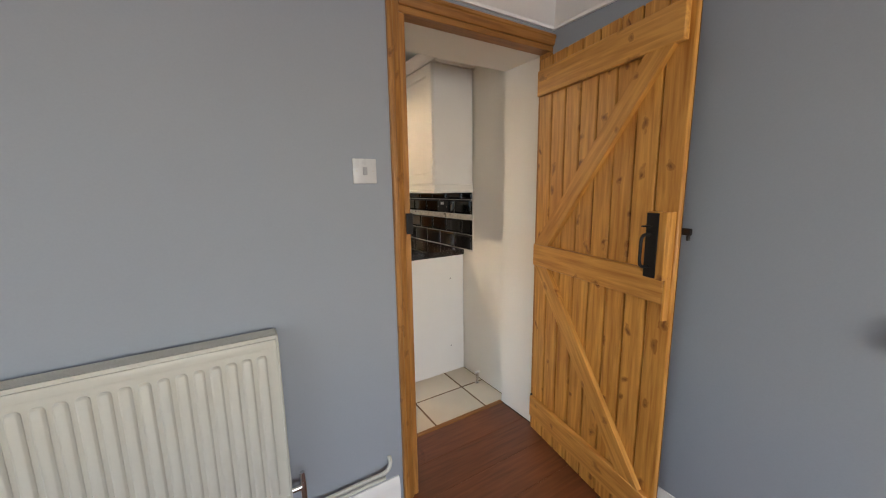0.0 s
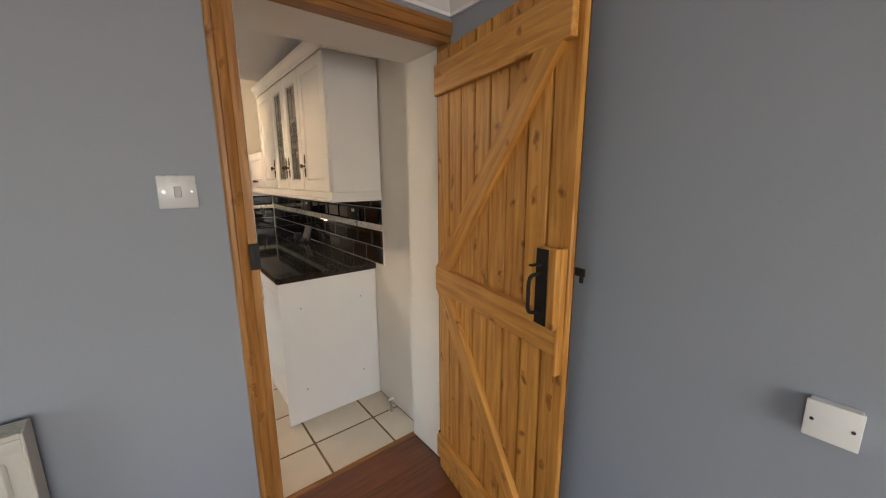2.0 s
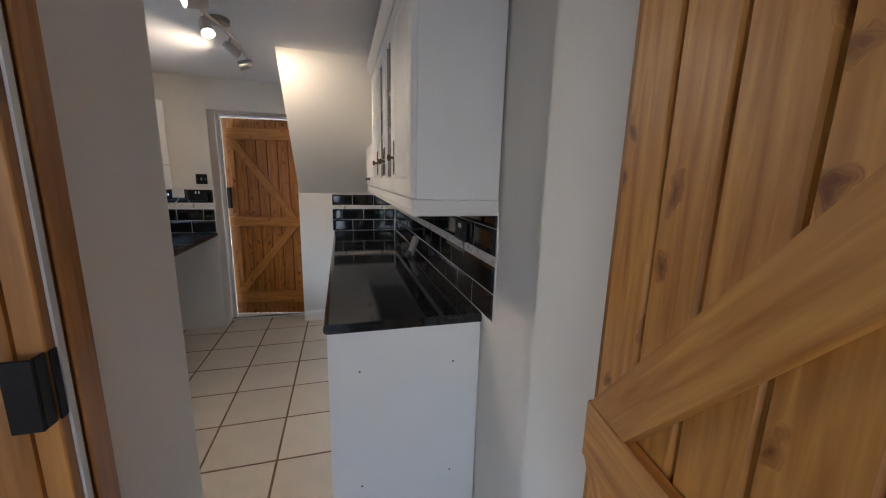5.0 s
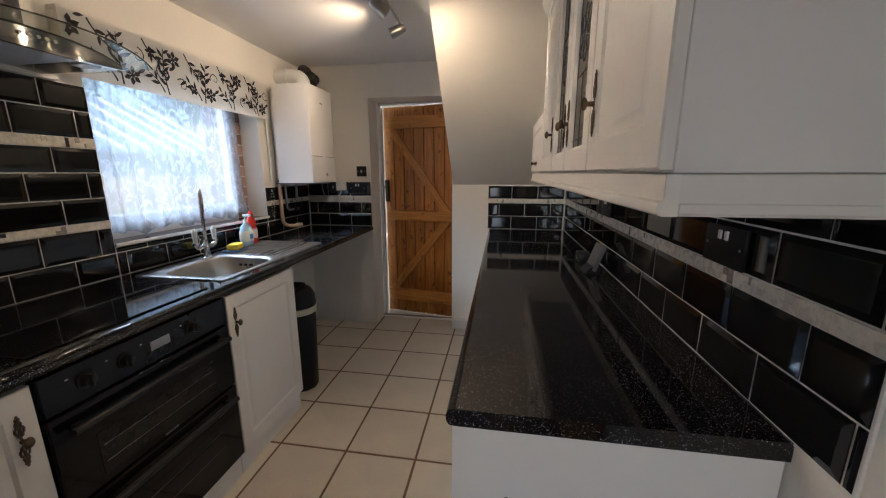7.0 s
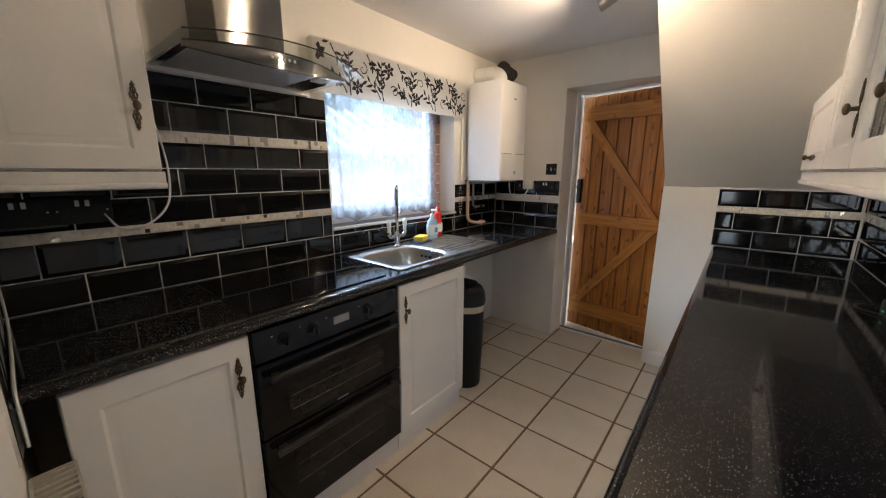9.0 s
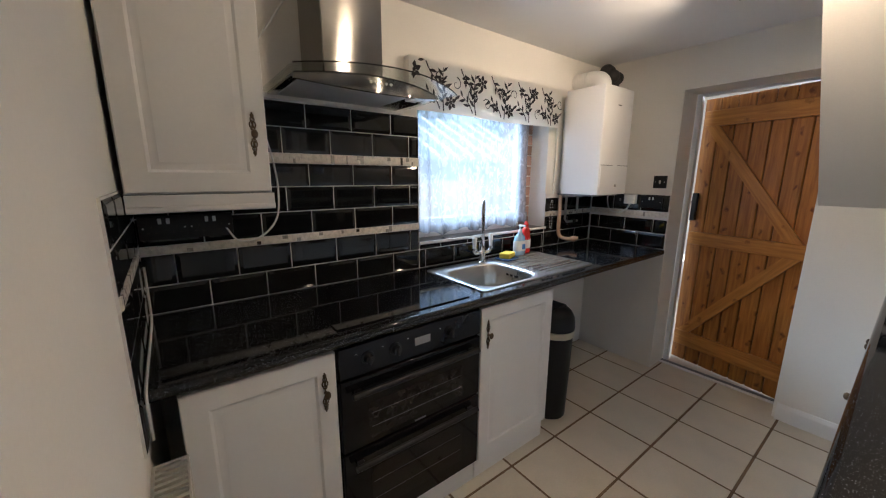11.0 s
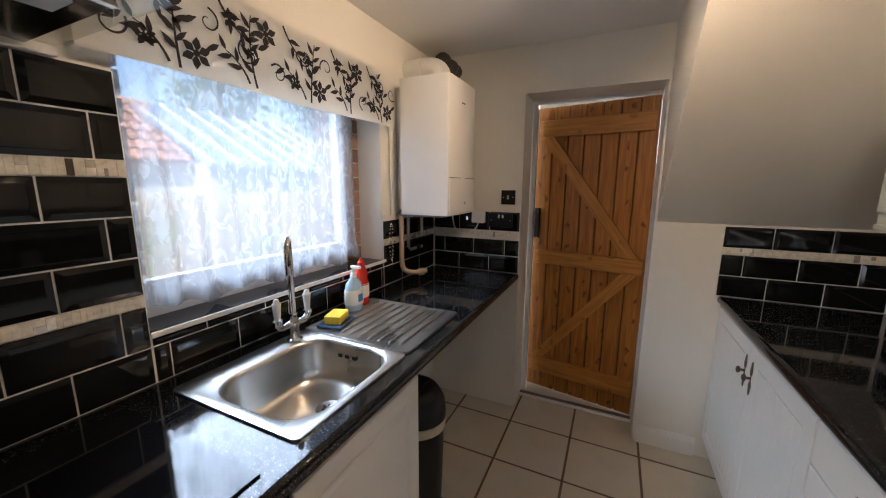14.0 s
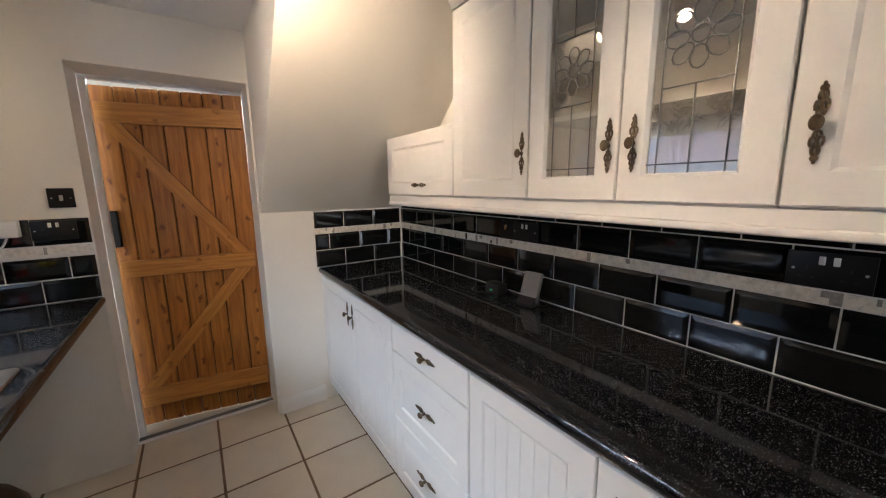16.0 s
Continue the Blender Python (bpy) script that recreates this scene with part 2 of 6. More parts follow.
TILE_BLACK = mat("black_glazed_tile", (0.006, 0.0065, 0.0068), 0.055, var=0.25, scale=9, bump=0.01, rvar=0.02, piece=0.5, spec=0.45)
GROUT = mat("pale_tile_grout", (0.74, 0.72, 0.68), 0.9, var=0.12, scale=14, fine=260, bump=0.2)
FLOOR_GROUT = mat("brown_floor_grout", (0.19, 0.12, 0.068), 0.92, var=0.35, scale=9, fine=240, bump=0.3)
FLOOR_TILE = mat("cream_floor_tile", (0.65, 0.58, 0.47), 0.36, var=0.07, scale=7, fine=120, bump=0.05, piece=0.35)
MOSAIC = mat("mother_of_pearl_mosaic", (0.72, 0.68, 0.60), 0.28, var=0.14, scale=60, fine=200, bump=0.05)
MOSAIC_GEM = mat("glass_mosaic_gem", (0.75, 0.70, 0.62), 0.1, metal=0.6, var=0.3, scale=80, bump=0.0)
MOSAIC_DARK = mat("bronze_mosaic_chip", (0.06, 0.05, 0.04), 0.25, metal=0.4, var=0.3, bump=0.0)
STEEL = mat("brushed_steel", (0.56, 0.55, 0.53), 0.28, metal=1.0, var=0.06, scale=3, fine=60, bump=0.02, stretch=(1, 0.08, 1))
HOOD_STEEL = mat("brushed_hood_steel", (0.36, 0.34, 0.31), 0.16, metal=1.0, var=0.06, scale=4, fine=70, bump=0.02, stretch=(1, 1, 0.06))
HOOD_UNDER = mat("hood_filter_steel", (0.66, 0.66, 0.67), 0.55, metal=1.0, var=0.1, bump=0.03)
HOOD_STEEL.node_tree.nodes["Principled BSDF"].inputs["Anisotropic"].default_value = 0.93
HOOD_STEEL.node_tree.nodes["Principled BSDF"].inputs["Anisotropic Rotation"].default_value = 0.25
GREY_SWITCH = mat("grey_switch_rocker", (0.32, 0.32, 0.33), 0.35, var=0.05, bump=0.0)
SWITCH_PLATE = mat("off_white_switch_plate", (0.50, 0.50, 0.505), 0.28, var=0.03, bump=0.0)
CHROME = mat("chrome", (0.72, 0.72, 0.72), 0.08, metal=1.0, var=0.04, bump=0.0, rvar=0.03)
NICKEL = mat("satin_nickel", (0.50, 0.48, 0.45), 0.32, metal=1.0, var=0.08, bump=0.01)
BRONZE = mat("antique_bronze", (0.13, 0.095, 0.06), 0.4, metal=0.85, var=0.45, scale=45, fine=220, bump=0.1)
PINE = pine("golden_varnished_pine", (0.34, 0.125, 0.018), (0.78, 0.41, 0.098))
PINE_RAIL = pine("golden_pine_rail", (0.38, 0.15, 0.026), (0.80, 0.43, 0.11), axis="X", knot=0.8)
PINE_FRAME = pine("orange_pine_architrave", (0.22, 0.085, 0.016), (0.56, 0.265, 0.07), knot=0.6)
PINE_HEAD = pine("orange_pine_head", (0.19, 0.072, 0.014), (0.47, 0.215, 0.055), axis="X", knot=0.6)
PINE_FAR = pine("amber_varnished_pine", (0.26, 0.085, 0.012), (0.62, 0.265, 0.05))
PINE_FAR_RAIL = pine("amber_pine_rail", (0.36, 0.135, 0.02), (0.70, 0.33, 0.07), axis="X", knot=0.7)
# dark brown that paints the shade at the bottom of the board grooves
PINE_GROOVE_SHADE = mat("board_groove_shade", (0.10, 0.042, 0.012), 0.8, var=0.3, scale=20, bump=0.1)
LAMINATE = pine("red_brown_laminate", (0.085, 0.026, 0.011), (0.205, 0.070, 0.030), axis="X", knot=0.25, rough=0.33)
WORKTOP = speckled("black_speckled_worktop")
PANE = glass("clear_pane", tint=(0.87, 0.89, 0.92), gloss=0.05)
HOOD_GLASS = glass("hood_glass", tint=(0.93, 0.95, 0.94), gloss=0.12)
CAB_GLASS = glass("cabinet_glass", rough=0.008, tint=(0.97, 0.95, 0.91), gloss=0.16)
NET = netting("voile")
FABRIC = mat("cream_blind_fabric", (0.80, 0.775, 0.72), 0.9, var=0.04, scale=30, fine=500, bump=0.2)
FABRIC_BLACK = mat("black_flock_print", (0.022, 0.018, 0.02), 0.85, var=0.5, scale=60, fine=400, bump=0.1)
SPONGE = mat("yellow_sponge", (0.72, 0.52, 0.05), 0.95, var=0.15, scale=90, fine=300, bump=0.5)
CLOTH = mat("blue_cloth", (0.05, 0.10, 0.20), 0.9, var=0.2, scale=60, fine=300, bump=0.3)
BOTTLE_CLEAR = mat("pale_blue_bottle", (0.42, 0.60, 0.78), 0.12, var=0.05, bump=0.0)
BOTTLE_RED = mat("red_detergent", (0.62, 0.035, 0.025), 0.15, var=0.08, bump=0.0)
LABEL_BLUE = mat("blue_bottle_label", (0.06, 0.22, 0.55), 0.3, var=0.1, bump=0.0)
BAG = mat("cream_bin_liner", (0.62, 0.56, 0.42), 0.4, var=0.1, scale=30, bump=0.3)
BRICK = mat("red_brown_brick", (0.27, 0.165, 0.125), 0.9, var=0.35, scale=14, fine=120, bump=0.5, piece=0.5)
DARK_VENT = mat("black_flue_foil", (0.02, 0.018, 0.016), 0.6, var=0.5, scale=30, bump=0.4)
BULB = glow("warm_bulb", (1.0, 0.78, 0.48), 25)
GREEN_LED = glow("green_indicator", (0.05, 1.0, 0.35), 0.04)
DISPLAY = mat("grey_display", (0.28, 0.30, 0.32), 0.2, var=0.05, bump=0.0)
DARK_GAP = mat("dark_recess", (0.03, 0.028, 0.025), 0.9, var=0.2)
GREY_PLASTIC = mat("grey_plastic", (0.13, 0.13, 0.135), 0.4, var=0.08, bump=0.02)
PANTILE = mat("orange_pantile", (0.42, 0.20, 0.13), 0.85, var=0.25, scale=8, fine=60, bump=0.3, piece=0.4)
BLUE_ROOF = mat("blue_sheet_roof", (0.17, 0.24, 0.36), 0.4, var=0.15, scale=3, bump=0.05)
FENCE = mat("weathered_fence_wood", (0.36, 0.27, 0.18), 0.85, var=0.25, scale=6, fine=60, bump=0.3, stretch=(1, 1, 0.1), piece=0.4)
LEAF = mat("hedge_leaf", (0.085, 0.13, 0.035), 0.6, var=0.5, scale=3, fine=20, bump=0.0)
EARTH = mat("gravel_and_earth", (0.22, 0.19, 0.15), 0.95, var=0.3, scale=3, fine=60, bump=0.4)
RENDERED = mat("pale_rendered_wall", (0.6, 0.57, 0.52), 0.9, var=0.1, scale=4, bump=0.2)


# ---- building blocks ----
def box(bm, x0, x1, y0, y1, z0, z1, bevel=0.0, seg=1):
    r = bmesh.ops.create_cube(bm, size=1.0, matrix=Matrix.Translation(((x0 + x1) / 2, (y0 + y1) / 2, (z0 + z1) / 2)) @ Matrix.Diagonal((x1 - x0, y1 - y0, z1 - z0, 1)))
    if bevel:
        es = {e for v in r["verts"] for e in v.link_edges}
        bmesh.ops.bevel(bm, geom=list(es), offset=bevel, segments=seg, affect="EDGES", profile=0.6)
    return bm


def boxes(*rows, bevel=0.0, seg=1):
    bm = bmesh.new()
    for r in rows:
        box(bm, *r, bevel=bevel, seg=seg)
    return bm


def prism(pts, axis, a, b):
    """An outline in the plane across an axis, drawn out from a to b. pts are (u, v) pairs: (y, z) for x, (x, z) for y, (x, y) for z."""
    bm = bmesh.new()
    put = {"x": lambda u, v, w: (w, u, v), "y": lambda u, v, w: (u, w, v), "z": lambda u, v, w: (u, v, w)}[axis]
    lo, hi = [bm.verts.new(put(u, v, a)) for u, v in pts], [bm.verts.new(put(u, v, b)) for u, v in pts]
    k = len(pts)
    bm.faces.new(lo)
    bm.faces.new(hi[::-1])
    for i in range(k):
        bm.faces.new((lo[i], hi[i], hi[(i + 1) % k], lo[(i + 1) % k]))
    bmesh.ops.recalc_face_normals(bm, faces=bm.faces)
    return bm


def cyl(bm, p, q, r0, r1=None, seg=16, caps=True):
    p, q = Vector(p), Vector(q)
    r1 = r0 if r1 is None else r1
    m = Matrix.Translation((p + q) / 2) @ (q - p).to_track_quat("Z", "Y").to_matrix().to_4x4()
    bmesh.ops.create_cone(bm, cap_ends=caps, segments=seg, radius1=r0, radius2=r1, depth=(q - p).length, matrix=m)
    return bm


def ball(bm, c, r, s=(1, 1, 1), u=12, v=8):
    bmesh.ops.create_uvsphere(bm, u_segments=u, v_segments=v, radius=r, matrix=Matrix.Translation(c) @ Matrix.Diagonal((*s, 1)))
    return bm


def tube(bm, pts, r, seg=8, closed=False):
    """A round rod along a line of points."""
    pts = [Vector(p) for p in pts]
    k = len(pts)
    rings = []
    up = Vector((0.12, 0.23, 1)).normalized()
    for i, p in enumerate(pts):
        if closed:
            d = pts[(i + 1) % k] - pts[i - 1]
        else:
            d = pts[min(i + 1, k - 1)] - pts[max(i - 1, 0)]
        d.normalize()
        s = d.cross(up)
        if s.length < 0.05:
            s = d.cross(Vector((1, 0.1, 0)))
        s.normalize()
        t = s.cross(d)
        rr = r[i] if isinstance(r, (list, tuple)) else r
        rings.append([bm.verts.new(p + rr * (math.cos(a) * s + math.sin(a) * t)) for a in (2 * math.pi * j / seg for j in range(seg))])
    for i in range(k if closed else k - 1):
        a, b = rings[i], rings[(i + 1) % k]
        for j in range(seg):
            bm.faces.new((a[j], a[(j + 1) % seg], b[(j + 1) % seg], b[j]))
    if not closed:
        bm.faces.new(rings[0][::-1])
        bm.faces.new(rings[-1])
    return bm


def spin(bm, profile, c=(0, 0, 0), seg=24, sx=1.0, sy=1.0):
    """A turned shape from (radius, height) pairs."""
    rings = [[bm.verts.new((c[0] + sx * r * math.cos(2 * math.pi * j / seg), c[1] + sy * r * math.sin(2 * math.pi * j / seg), c[2] + z)) for j in range(seg)] for r, z in profile]
    for a, b in zip(rings, rings[1:]):
        for j in range(seg):
            bm.faces.new((a[j], a[(j + 1) % seg], b[(j + 1) % seg], b[j]))
    bm.faces.new(rings[0][::-1])
    bm.faces.new(rings[-1])
    return bm


def smooth_curve(pts, n=8):
    """Points on a smooth line through pts."""
    pts = [Vector(p) for p in pts]
    ext = [2 * pts[0] - pts[1]] + pts + [2 * pts[-1] - pts[-2]]
    out = []
    for i in range(1, len(ext) - 2):
        a, b, c, d = ext[i - 1:i + 3]
        for j in range(n):
            t = j / n
            out.append(0.5 * (2 * b + (c - a) * t + (2 * a - 5 * b + 4 * c - d) * t * t + (3 * b - a - 3 * c + d) * t ** 3))
    return out + [pts[-1]]


def mesh_of(bm, name, material, smooth=None):
    me = bpy.data.meshes.new(name)
    bm.normal_update()
    bm.to_mesh(me)
    bm.free()
    me.materials.append(material)
    if smooth:
        me.set_sharp_from_angle(angle=radians(smooth))
        for p in me.polygons:
            p.use_smooth = True
    return me


def part(name, bm, material, parent=None, label="", smooth=40):
    ob = new(name, mesh_of(bm, name, material, smooth))
    if parent is not None:
        ob.parent = parent
    return tagged(ob, label)


def thing(name, m, label, category, group=""):
    ob = new(name)
    ob.empty_display_size = 0.1
    ob.matrix_world = m
    return tagged(ob, label, category, group)


def solid(name, bm, material, label, category="", group="", kind="", m=None, smooth=40):
    ob = part(name, bm, material, None, "", smooth)
    if m is not None:
        ob.matrix_world = m
    return tagged(ob, label, category, group, kind)


def setting(name, bm, material, label, smooth=40):
    return solid(name, bm, material, label, name.split("_")[0], kind="structure", smooth=smooth)


def holed(axis, a, b, u0, u1, z0, z1, h0, h1, v0, v1):
    """A wall slab from a to b across an axis, with one opening right through it."""
    put = (lambda u, v, w: (w, u, v)) if axis == "x" else (lambda u, v, w: (u, w, v))
    if v0 <= z0:
        return prism([(u0, z0), (h0, z0), (h0, v1), (h1, v1), (h1, z0), (u1, z0), (u1, z1), (u0, z1)], axis, a, b)
    bm = bmesh.new()
    vs = [[[bm.verts.new(put(u, v, w)) for u, v in lp] for lp in (((u0, z0), (u1, z0), (u1, z1), (u0, z1)), ((h0, v0), (h1, v0), (h1, v1), (h0, v1)))] for w in (a, b)]
    for j in range(4):
        k = (j + 1) % 4
        for s in (0, 1):
            bm.faces.new((vs[s][0][j], vs[s][0][k], vs[s][1][k], vs[s][1][j]))
            bm.faces.new((vs[0][s][j], vs[0][s][k], vs[1][s][k], vs[1][s][j]))
    bmesh.ops.recalc_face_normals(bm, faces=bm.faces)
    return bm


# ---- structure ----
XW, XE, YN, YS = -0.497, 1.72, 4.64, 1.77      # kitchen: window wall, units wall, end wall, living-room wall
LE, LN = 1.655, 1.43                            # living room: east and north faces
TOP = 2.225

setting("wall_kitchen_west", holed("x", -0.66, XW, 1.55, 4.64, 0, TOP, 2.955, 4.04, 1.045, 1.93), WHITE_WALL, "warm white plastered kitchen wall with a deep window recess")
brick_wall = setting("wall_outer_west", holed("x", -0.88, -0.67, 1.605, 6.8, -0.3, 3.0, 3.0, 4.03, 1.02, 1.95), GROUT, "outer brick leaf of the cottage wall")
setting("wall_kitchen_north", holed("y", YN, 4.86, -0.66, 1.87, 0, TOP, 0.098, 0.80, 0, 1.968), WHITE_WALL, "white plastered end wall with a recessed doorway")
setting("wall_kitchen_east", boxes((XE, 1.87, 1.55, YN, 0, TOP)), WHITE_WALL, "white plastered wall behind the units")
setting("wall_kitchen_south", holed("y", 1.492, YS, -0.66, XE, 0, TOP, 0.875, 1.662, 0, 1.965), WHITE_WALL, "thick white plastered wall round the doorway")
setting("wall_living_north", holed("y", LN, 1.491, -2.5, XE, 0, 2.3, 0.875, LE, 0, 1.981), GREY_WALL, "cool grey painted living room wall")
setting("wall_living_east", boxes((LE, 1.87, -2.6, LN, 0, 2.3)), GREY_WALL, "cool grey painted living room side wall")
setting("wall_living_west", holed("x", -2.65, -2.5, -2.6, 1.60, 0, 2.3, -1.4, 0.3, 0.75, 2.0), GREY_WALL, "cool grey painted living room wall with a side window opening")
setting("wall_living_south", holed("y", -2.6, -2.45, -2.5, LE, 0, 2.3, -0.5, 1.2, 0.75, 2.0), GREY_WALL, "cool grey painted living room wall with a window opening")
setting("ceiling_kitchen", boxes((-0.66, 1.87, 1.60, 4.86, TOP, TOP + 0.12)), CEILING, "white painted kitchen ceiling")
setting("ceiling_living", boxes((-2.65, 1.87, -2.6, 1.598, 2.19, 2.32)), CEILING, "white painted living room ceiling")
setting("ceiling_slope", prism([(4.638, 1.27), (3.645, 2.224), (4.638, 2.224)], "x", 0.81, XE - 0.002), WHITE_WALL, "white boxed underside of a staircase sloping down to the end wall")

# room behind the far door
setting("wall_hall", boxes((-0.8, -0.7, 4.88, 6.7, 0, 2.4), (1.87, 1.97, 4.88, 6.7, 0, 2.4), (-0.8, 1.97, 6.7, 6.8, 0, 2.4)), WHITE_WALL, "plain white walls of the room behind the door")
setting("ceiling_hall", boxes((-0.8, 1.97, 4.88, 6.8, 2.4, 2.5)), CEILING, "plain white ceiling of the room behind the door")
setting("floor_hall", boxes((-0.8, 1.97, 4.88, 6.8, -0.06, -0.004)), FLOOR_TILE, "pale tiled floor behind the door")

# coving and skirting
cove = [(LN, 2.05), (LN - 0.012, 2.05), (LN - 0.014, 2.062), (LN - 0.03, 2.075), (LN - 0.06, 2.115), (LN - 0.10, 2.15), (LN - 0.115, 2.166), (LN - 0.13, 2.17), (LN - 0.13, 2.19), (LN, 2.19)]
setting("trim_coving_north", prism(cove, "x", -2.5, LE - 0.002), CEILING, "white plaster coving above the doorway wall")
setting("trim_coving_east", prism([(LE - (LN - y), z) for y, z in cove], "y", -2.45, LN - 0.003), CEILING, "white plaster coving along the side wall")
skirt = [(0, 0), (0, 0.135), (-0.006, 0.135), (-0.012, 0.118), (-0.016, 0.110), (-0.018, 0.10), (-0.018, 0)]
setting("baseboard_north", prism([(LN + u, v) for u, v in skirt], "x", -2.5, 0.793), GLOSS_WHITE, "white gloss skirting board below the radiator")
setting("baseboard_east", prism([(LE + u, v) for u, v in skirt], "y", -2.45, LN - 0.02), GLOSS_WHITE, "white gloss skirting board")
setting("baseboard_kitchen", prism([(YN + u, v * 0.75) for u, v in skirt], "x", 0.815, 1.10), GLOSS_WHITE, "low white skirting on the end wall pier")

# floors
floor = setting("floor_kitchen", boxes((-0.66, 1.87, YS + 0.002, 4.86, -0.08, -0.0022)), FLOOR_GROUT, "cream ceramic floor tiles with brown grout")
living_floor = setting("floor_living", boxes((-2.65, 1.87, -2.6, YS, -0.08, -0.011)), DARK_GAP, "dark red-brown wood laminate planks")
# grey strip paints the shade of the gap under the far door
sill_shade_bar = setting("trim_threshold", boxes((0.098, 0.80, 4.822, 4.856, -0.004, 0.010), bevel=0.003), GREY_PLASTIC, "dull grey strip painting the shaded gap below the far door, with a pale front edge")
part("pale_edge", boxes((0.098, 0.80, 4.80, 4.8215, -0.004, 0.009), bevel=0.002), GLOSS_WHITE, sill_shade_bar)
setting("trim_floor_edge", boxes((0.88, 1.66, YS - 0.016, YS + 0.012, -0.012, 0.004), bevel=0.002), PINE_HEAD, "narrow timber strip between laminate and tile")

# doorway timber: lining and architrave
door_frame = setting("door_frame", boxes((0.86, 0.886, LN - 0.002, 1.492, 0, 1.957), bevel=0.002), PINE_FRAME, "orange-stained pine door lining with moulded architrave")
part("lining", boxes((1.632, 1.6545, LN - 0.002, 1.492, 0, 1.957), bevel=0.002), PINE_FRAME, door_frame)
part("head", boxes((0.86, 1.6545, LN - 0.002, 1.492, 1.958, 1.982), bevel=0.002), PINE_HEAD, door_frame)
part("stop", boxes((0.8865, 0.892, 1.455, 1.4915, 0, 1.930), bevel=0.002), PINE_FRAME, door_frame)
arch = [(0, 0), (0.062, 0), (0.062, -0.013), (0.055, -0.019), (0.042, -0.0195), (0.036, -0.015), (0.022, -0.0145), (0.014, -0.011), (0.006, -0.010), (0, -0.006)]
part("architrave", prism([(0.861 - u * 0.76, LN + v) for u, v in arch], "z", 0, 2.0316), PINE_FRAME, door_frame)
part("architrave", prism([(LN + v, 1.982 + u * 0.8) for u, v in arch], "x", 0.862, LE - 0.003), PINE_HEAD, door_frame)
keep = part("latch_keep", boxes((0.858, 0.886, LN - 0.0225, LN - 0.0195, 1.165, 1.245), (0.8825, 0.886, LN - 0.0193, LN - 0.003, 1.165, 1.245), (0.8862, 0.8885, LN - 0.002, LN + 0.009, 1.165, 1.245), bevel=0.001), BLACK_IRON, door_frame, "black iron latch keep")
part("edge_strip", boxes((0.8862, 0.8892, LN + 0.010, LN + 0.019, 0, 1.93)), PLASTIC_WHITE, door_frame, "thin pale draught strip")


# ---- ledged and braced doors ----
def plank_door(name, m, w, h, side, rails, wood, rail_wood, label, boards=9, low=0.01, foot=0.035, tip=0.115, s=0.085):
    """Hinge at local x 0, leaf towards side * x, ledges on local -y."""
    ob = thing(name, m, label, "door")

    def bx(x0, x1, y0, y1, z0, z1, bevel):
        a, b = sorted((side * x0, side * x1))
        return boxes((a, b, y0, y1, z0, z1), bevel=bevel)

    bw = w / boards
    for i in range(boards):
        part("board", bx(i * bw + (0.0028 if i else 0), (i + 1) * bw - (0.0028 if i < boards - 1 else 0), 0, 0.018, low, h, 0.004), wood, ob)
    # added sheet behind the leaf, its dark colour stands in for groove shade
    part("shade_backing", bx(0.002, w - 0.002, 0.0182, 0.021, low + 0.001, h - 0.001, 0.0), PINE_GROOVE_SHADE, ob)
    for z0, z1 in rails:
        part("ledge", bx(0.012, w - 0.018, -0.024, -0.0005, z0, z1, 0.003), rail_wood, ob)
    (b0, b1), (m0, m1), (t0, t1) = rails
    for (xa, za), (xb, zb) in (((foot, m1), (w - tip, t0)), ((foot, m0), (w - tip, b1))):
        bm = prism([(side * xa, za), (side * (xa + s), za), (side * (xb + s), zb), (side * xb, zb)], "y", -0.022, -0.0005)
        turn = Matrix.Rotation(-math.atan2(zb - za, side * (xb - xa)), 4, "Y")
        brace = part("brace", bm, rail_wood, ob)
        brace.data.transform(turn.inverted())
        brace.matrix_local = turn
    return ob


near_door = plank_door("plank_door", pose(1.622, 1.474, 0, 0, 0, -100.4), 0.746, 1.93, 1, ((0.10, 0.215), (0.945, 1.055), (1.76, 1.875)), PINE, PINE_RAIL, "open golden pine ledged and braced door with black latch", boards=8, foot=0.02, tip=0.15, s=0.10)
part("latch_block", boxes((0.668, 0.738, -0.044, -0.0255, 1.03, 1.252), (0.7285, 0.738, -0.0253, -0.0005, 0.89, 1.252), bevel=0.002), PINE, near_door)
plate = part("latch_plate", boxes((0.670, 0.714, -0.049, -0.0445, 1.034, 1.248), bevel=0.0015), BLACK_IRON, near_door, "black iron thumb latch")
part("pull_handle", tube(bmesh.new(), smooth_curve([(0.688, -0.048, 1.178), (0.686, -0.074, 1.176), (0.685, -0.084, 1.160), (0.685, -0.085, 1.12), (0.685, -0.084, 1.085), (0.686, -0.074, 1.072), (0.688, -0.048, 1.07)], 6), 0.0055), BLACK_IRON, plate)
part("thumb_piece", boxes((0.680, 0.696, -0.085, -0.048, 1.203, 1.208), bevel=0.002), BLACK_IRON, plate)
part("latch_bar", boxes((0.66, 0.772, 0.021, 0.030, 1.178, 1.200), (0.757, 0.767, 0.022, 0.031, 1.160, 1.1785), bevel=0.002), BLACK_IRON, near_door)
for z in (0.16, 1.82):
    part("hinge", boxes((-0.012, 0.012, -0.004, 0.022, z - 0.05, z + 0.05), bevel=0.003), BLACK_IRON, near_door)

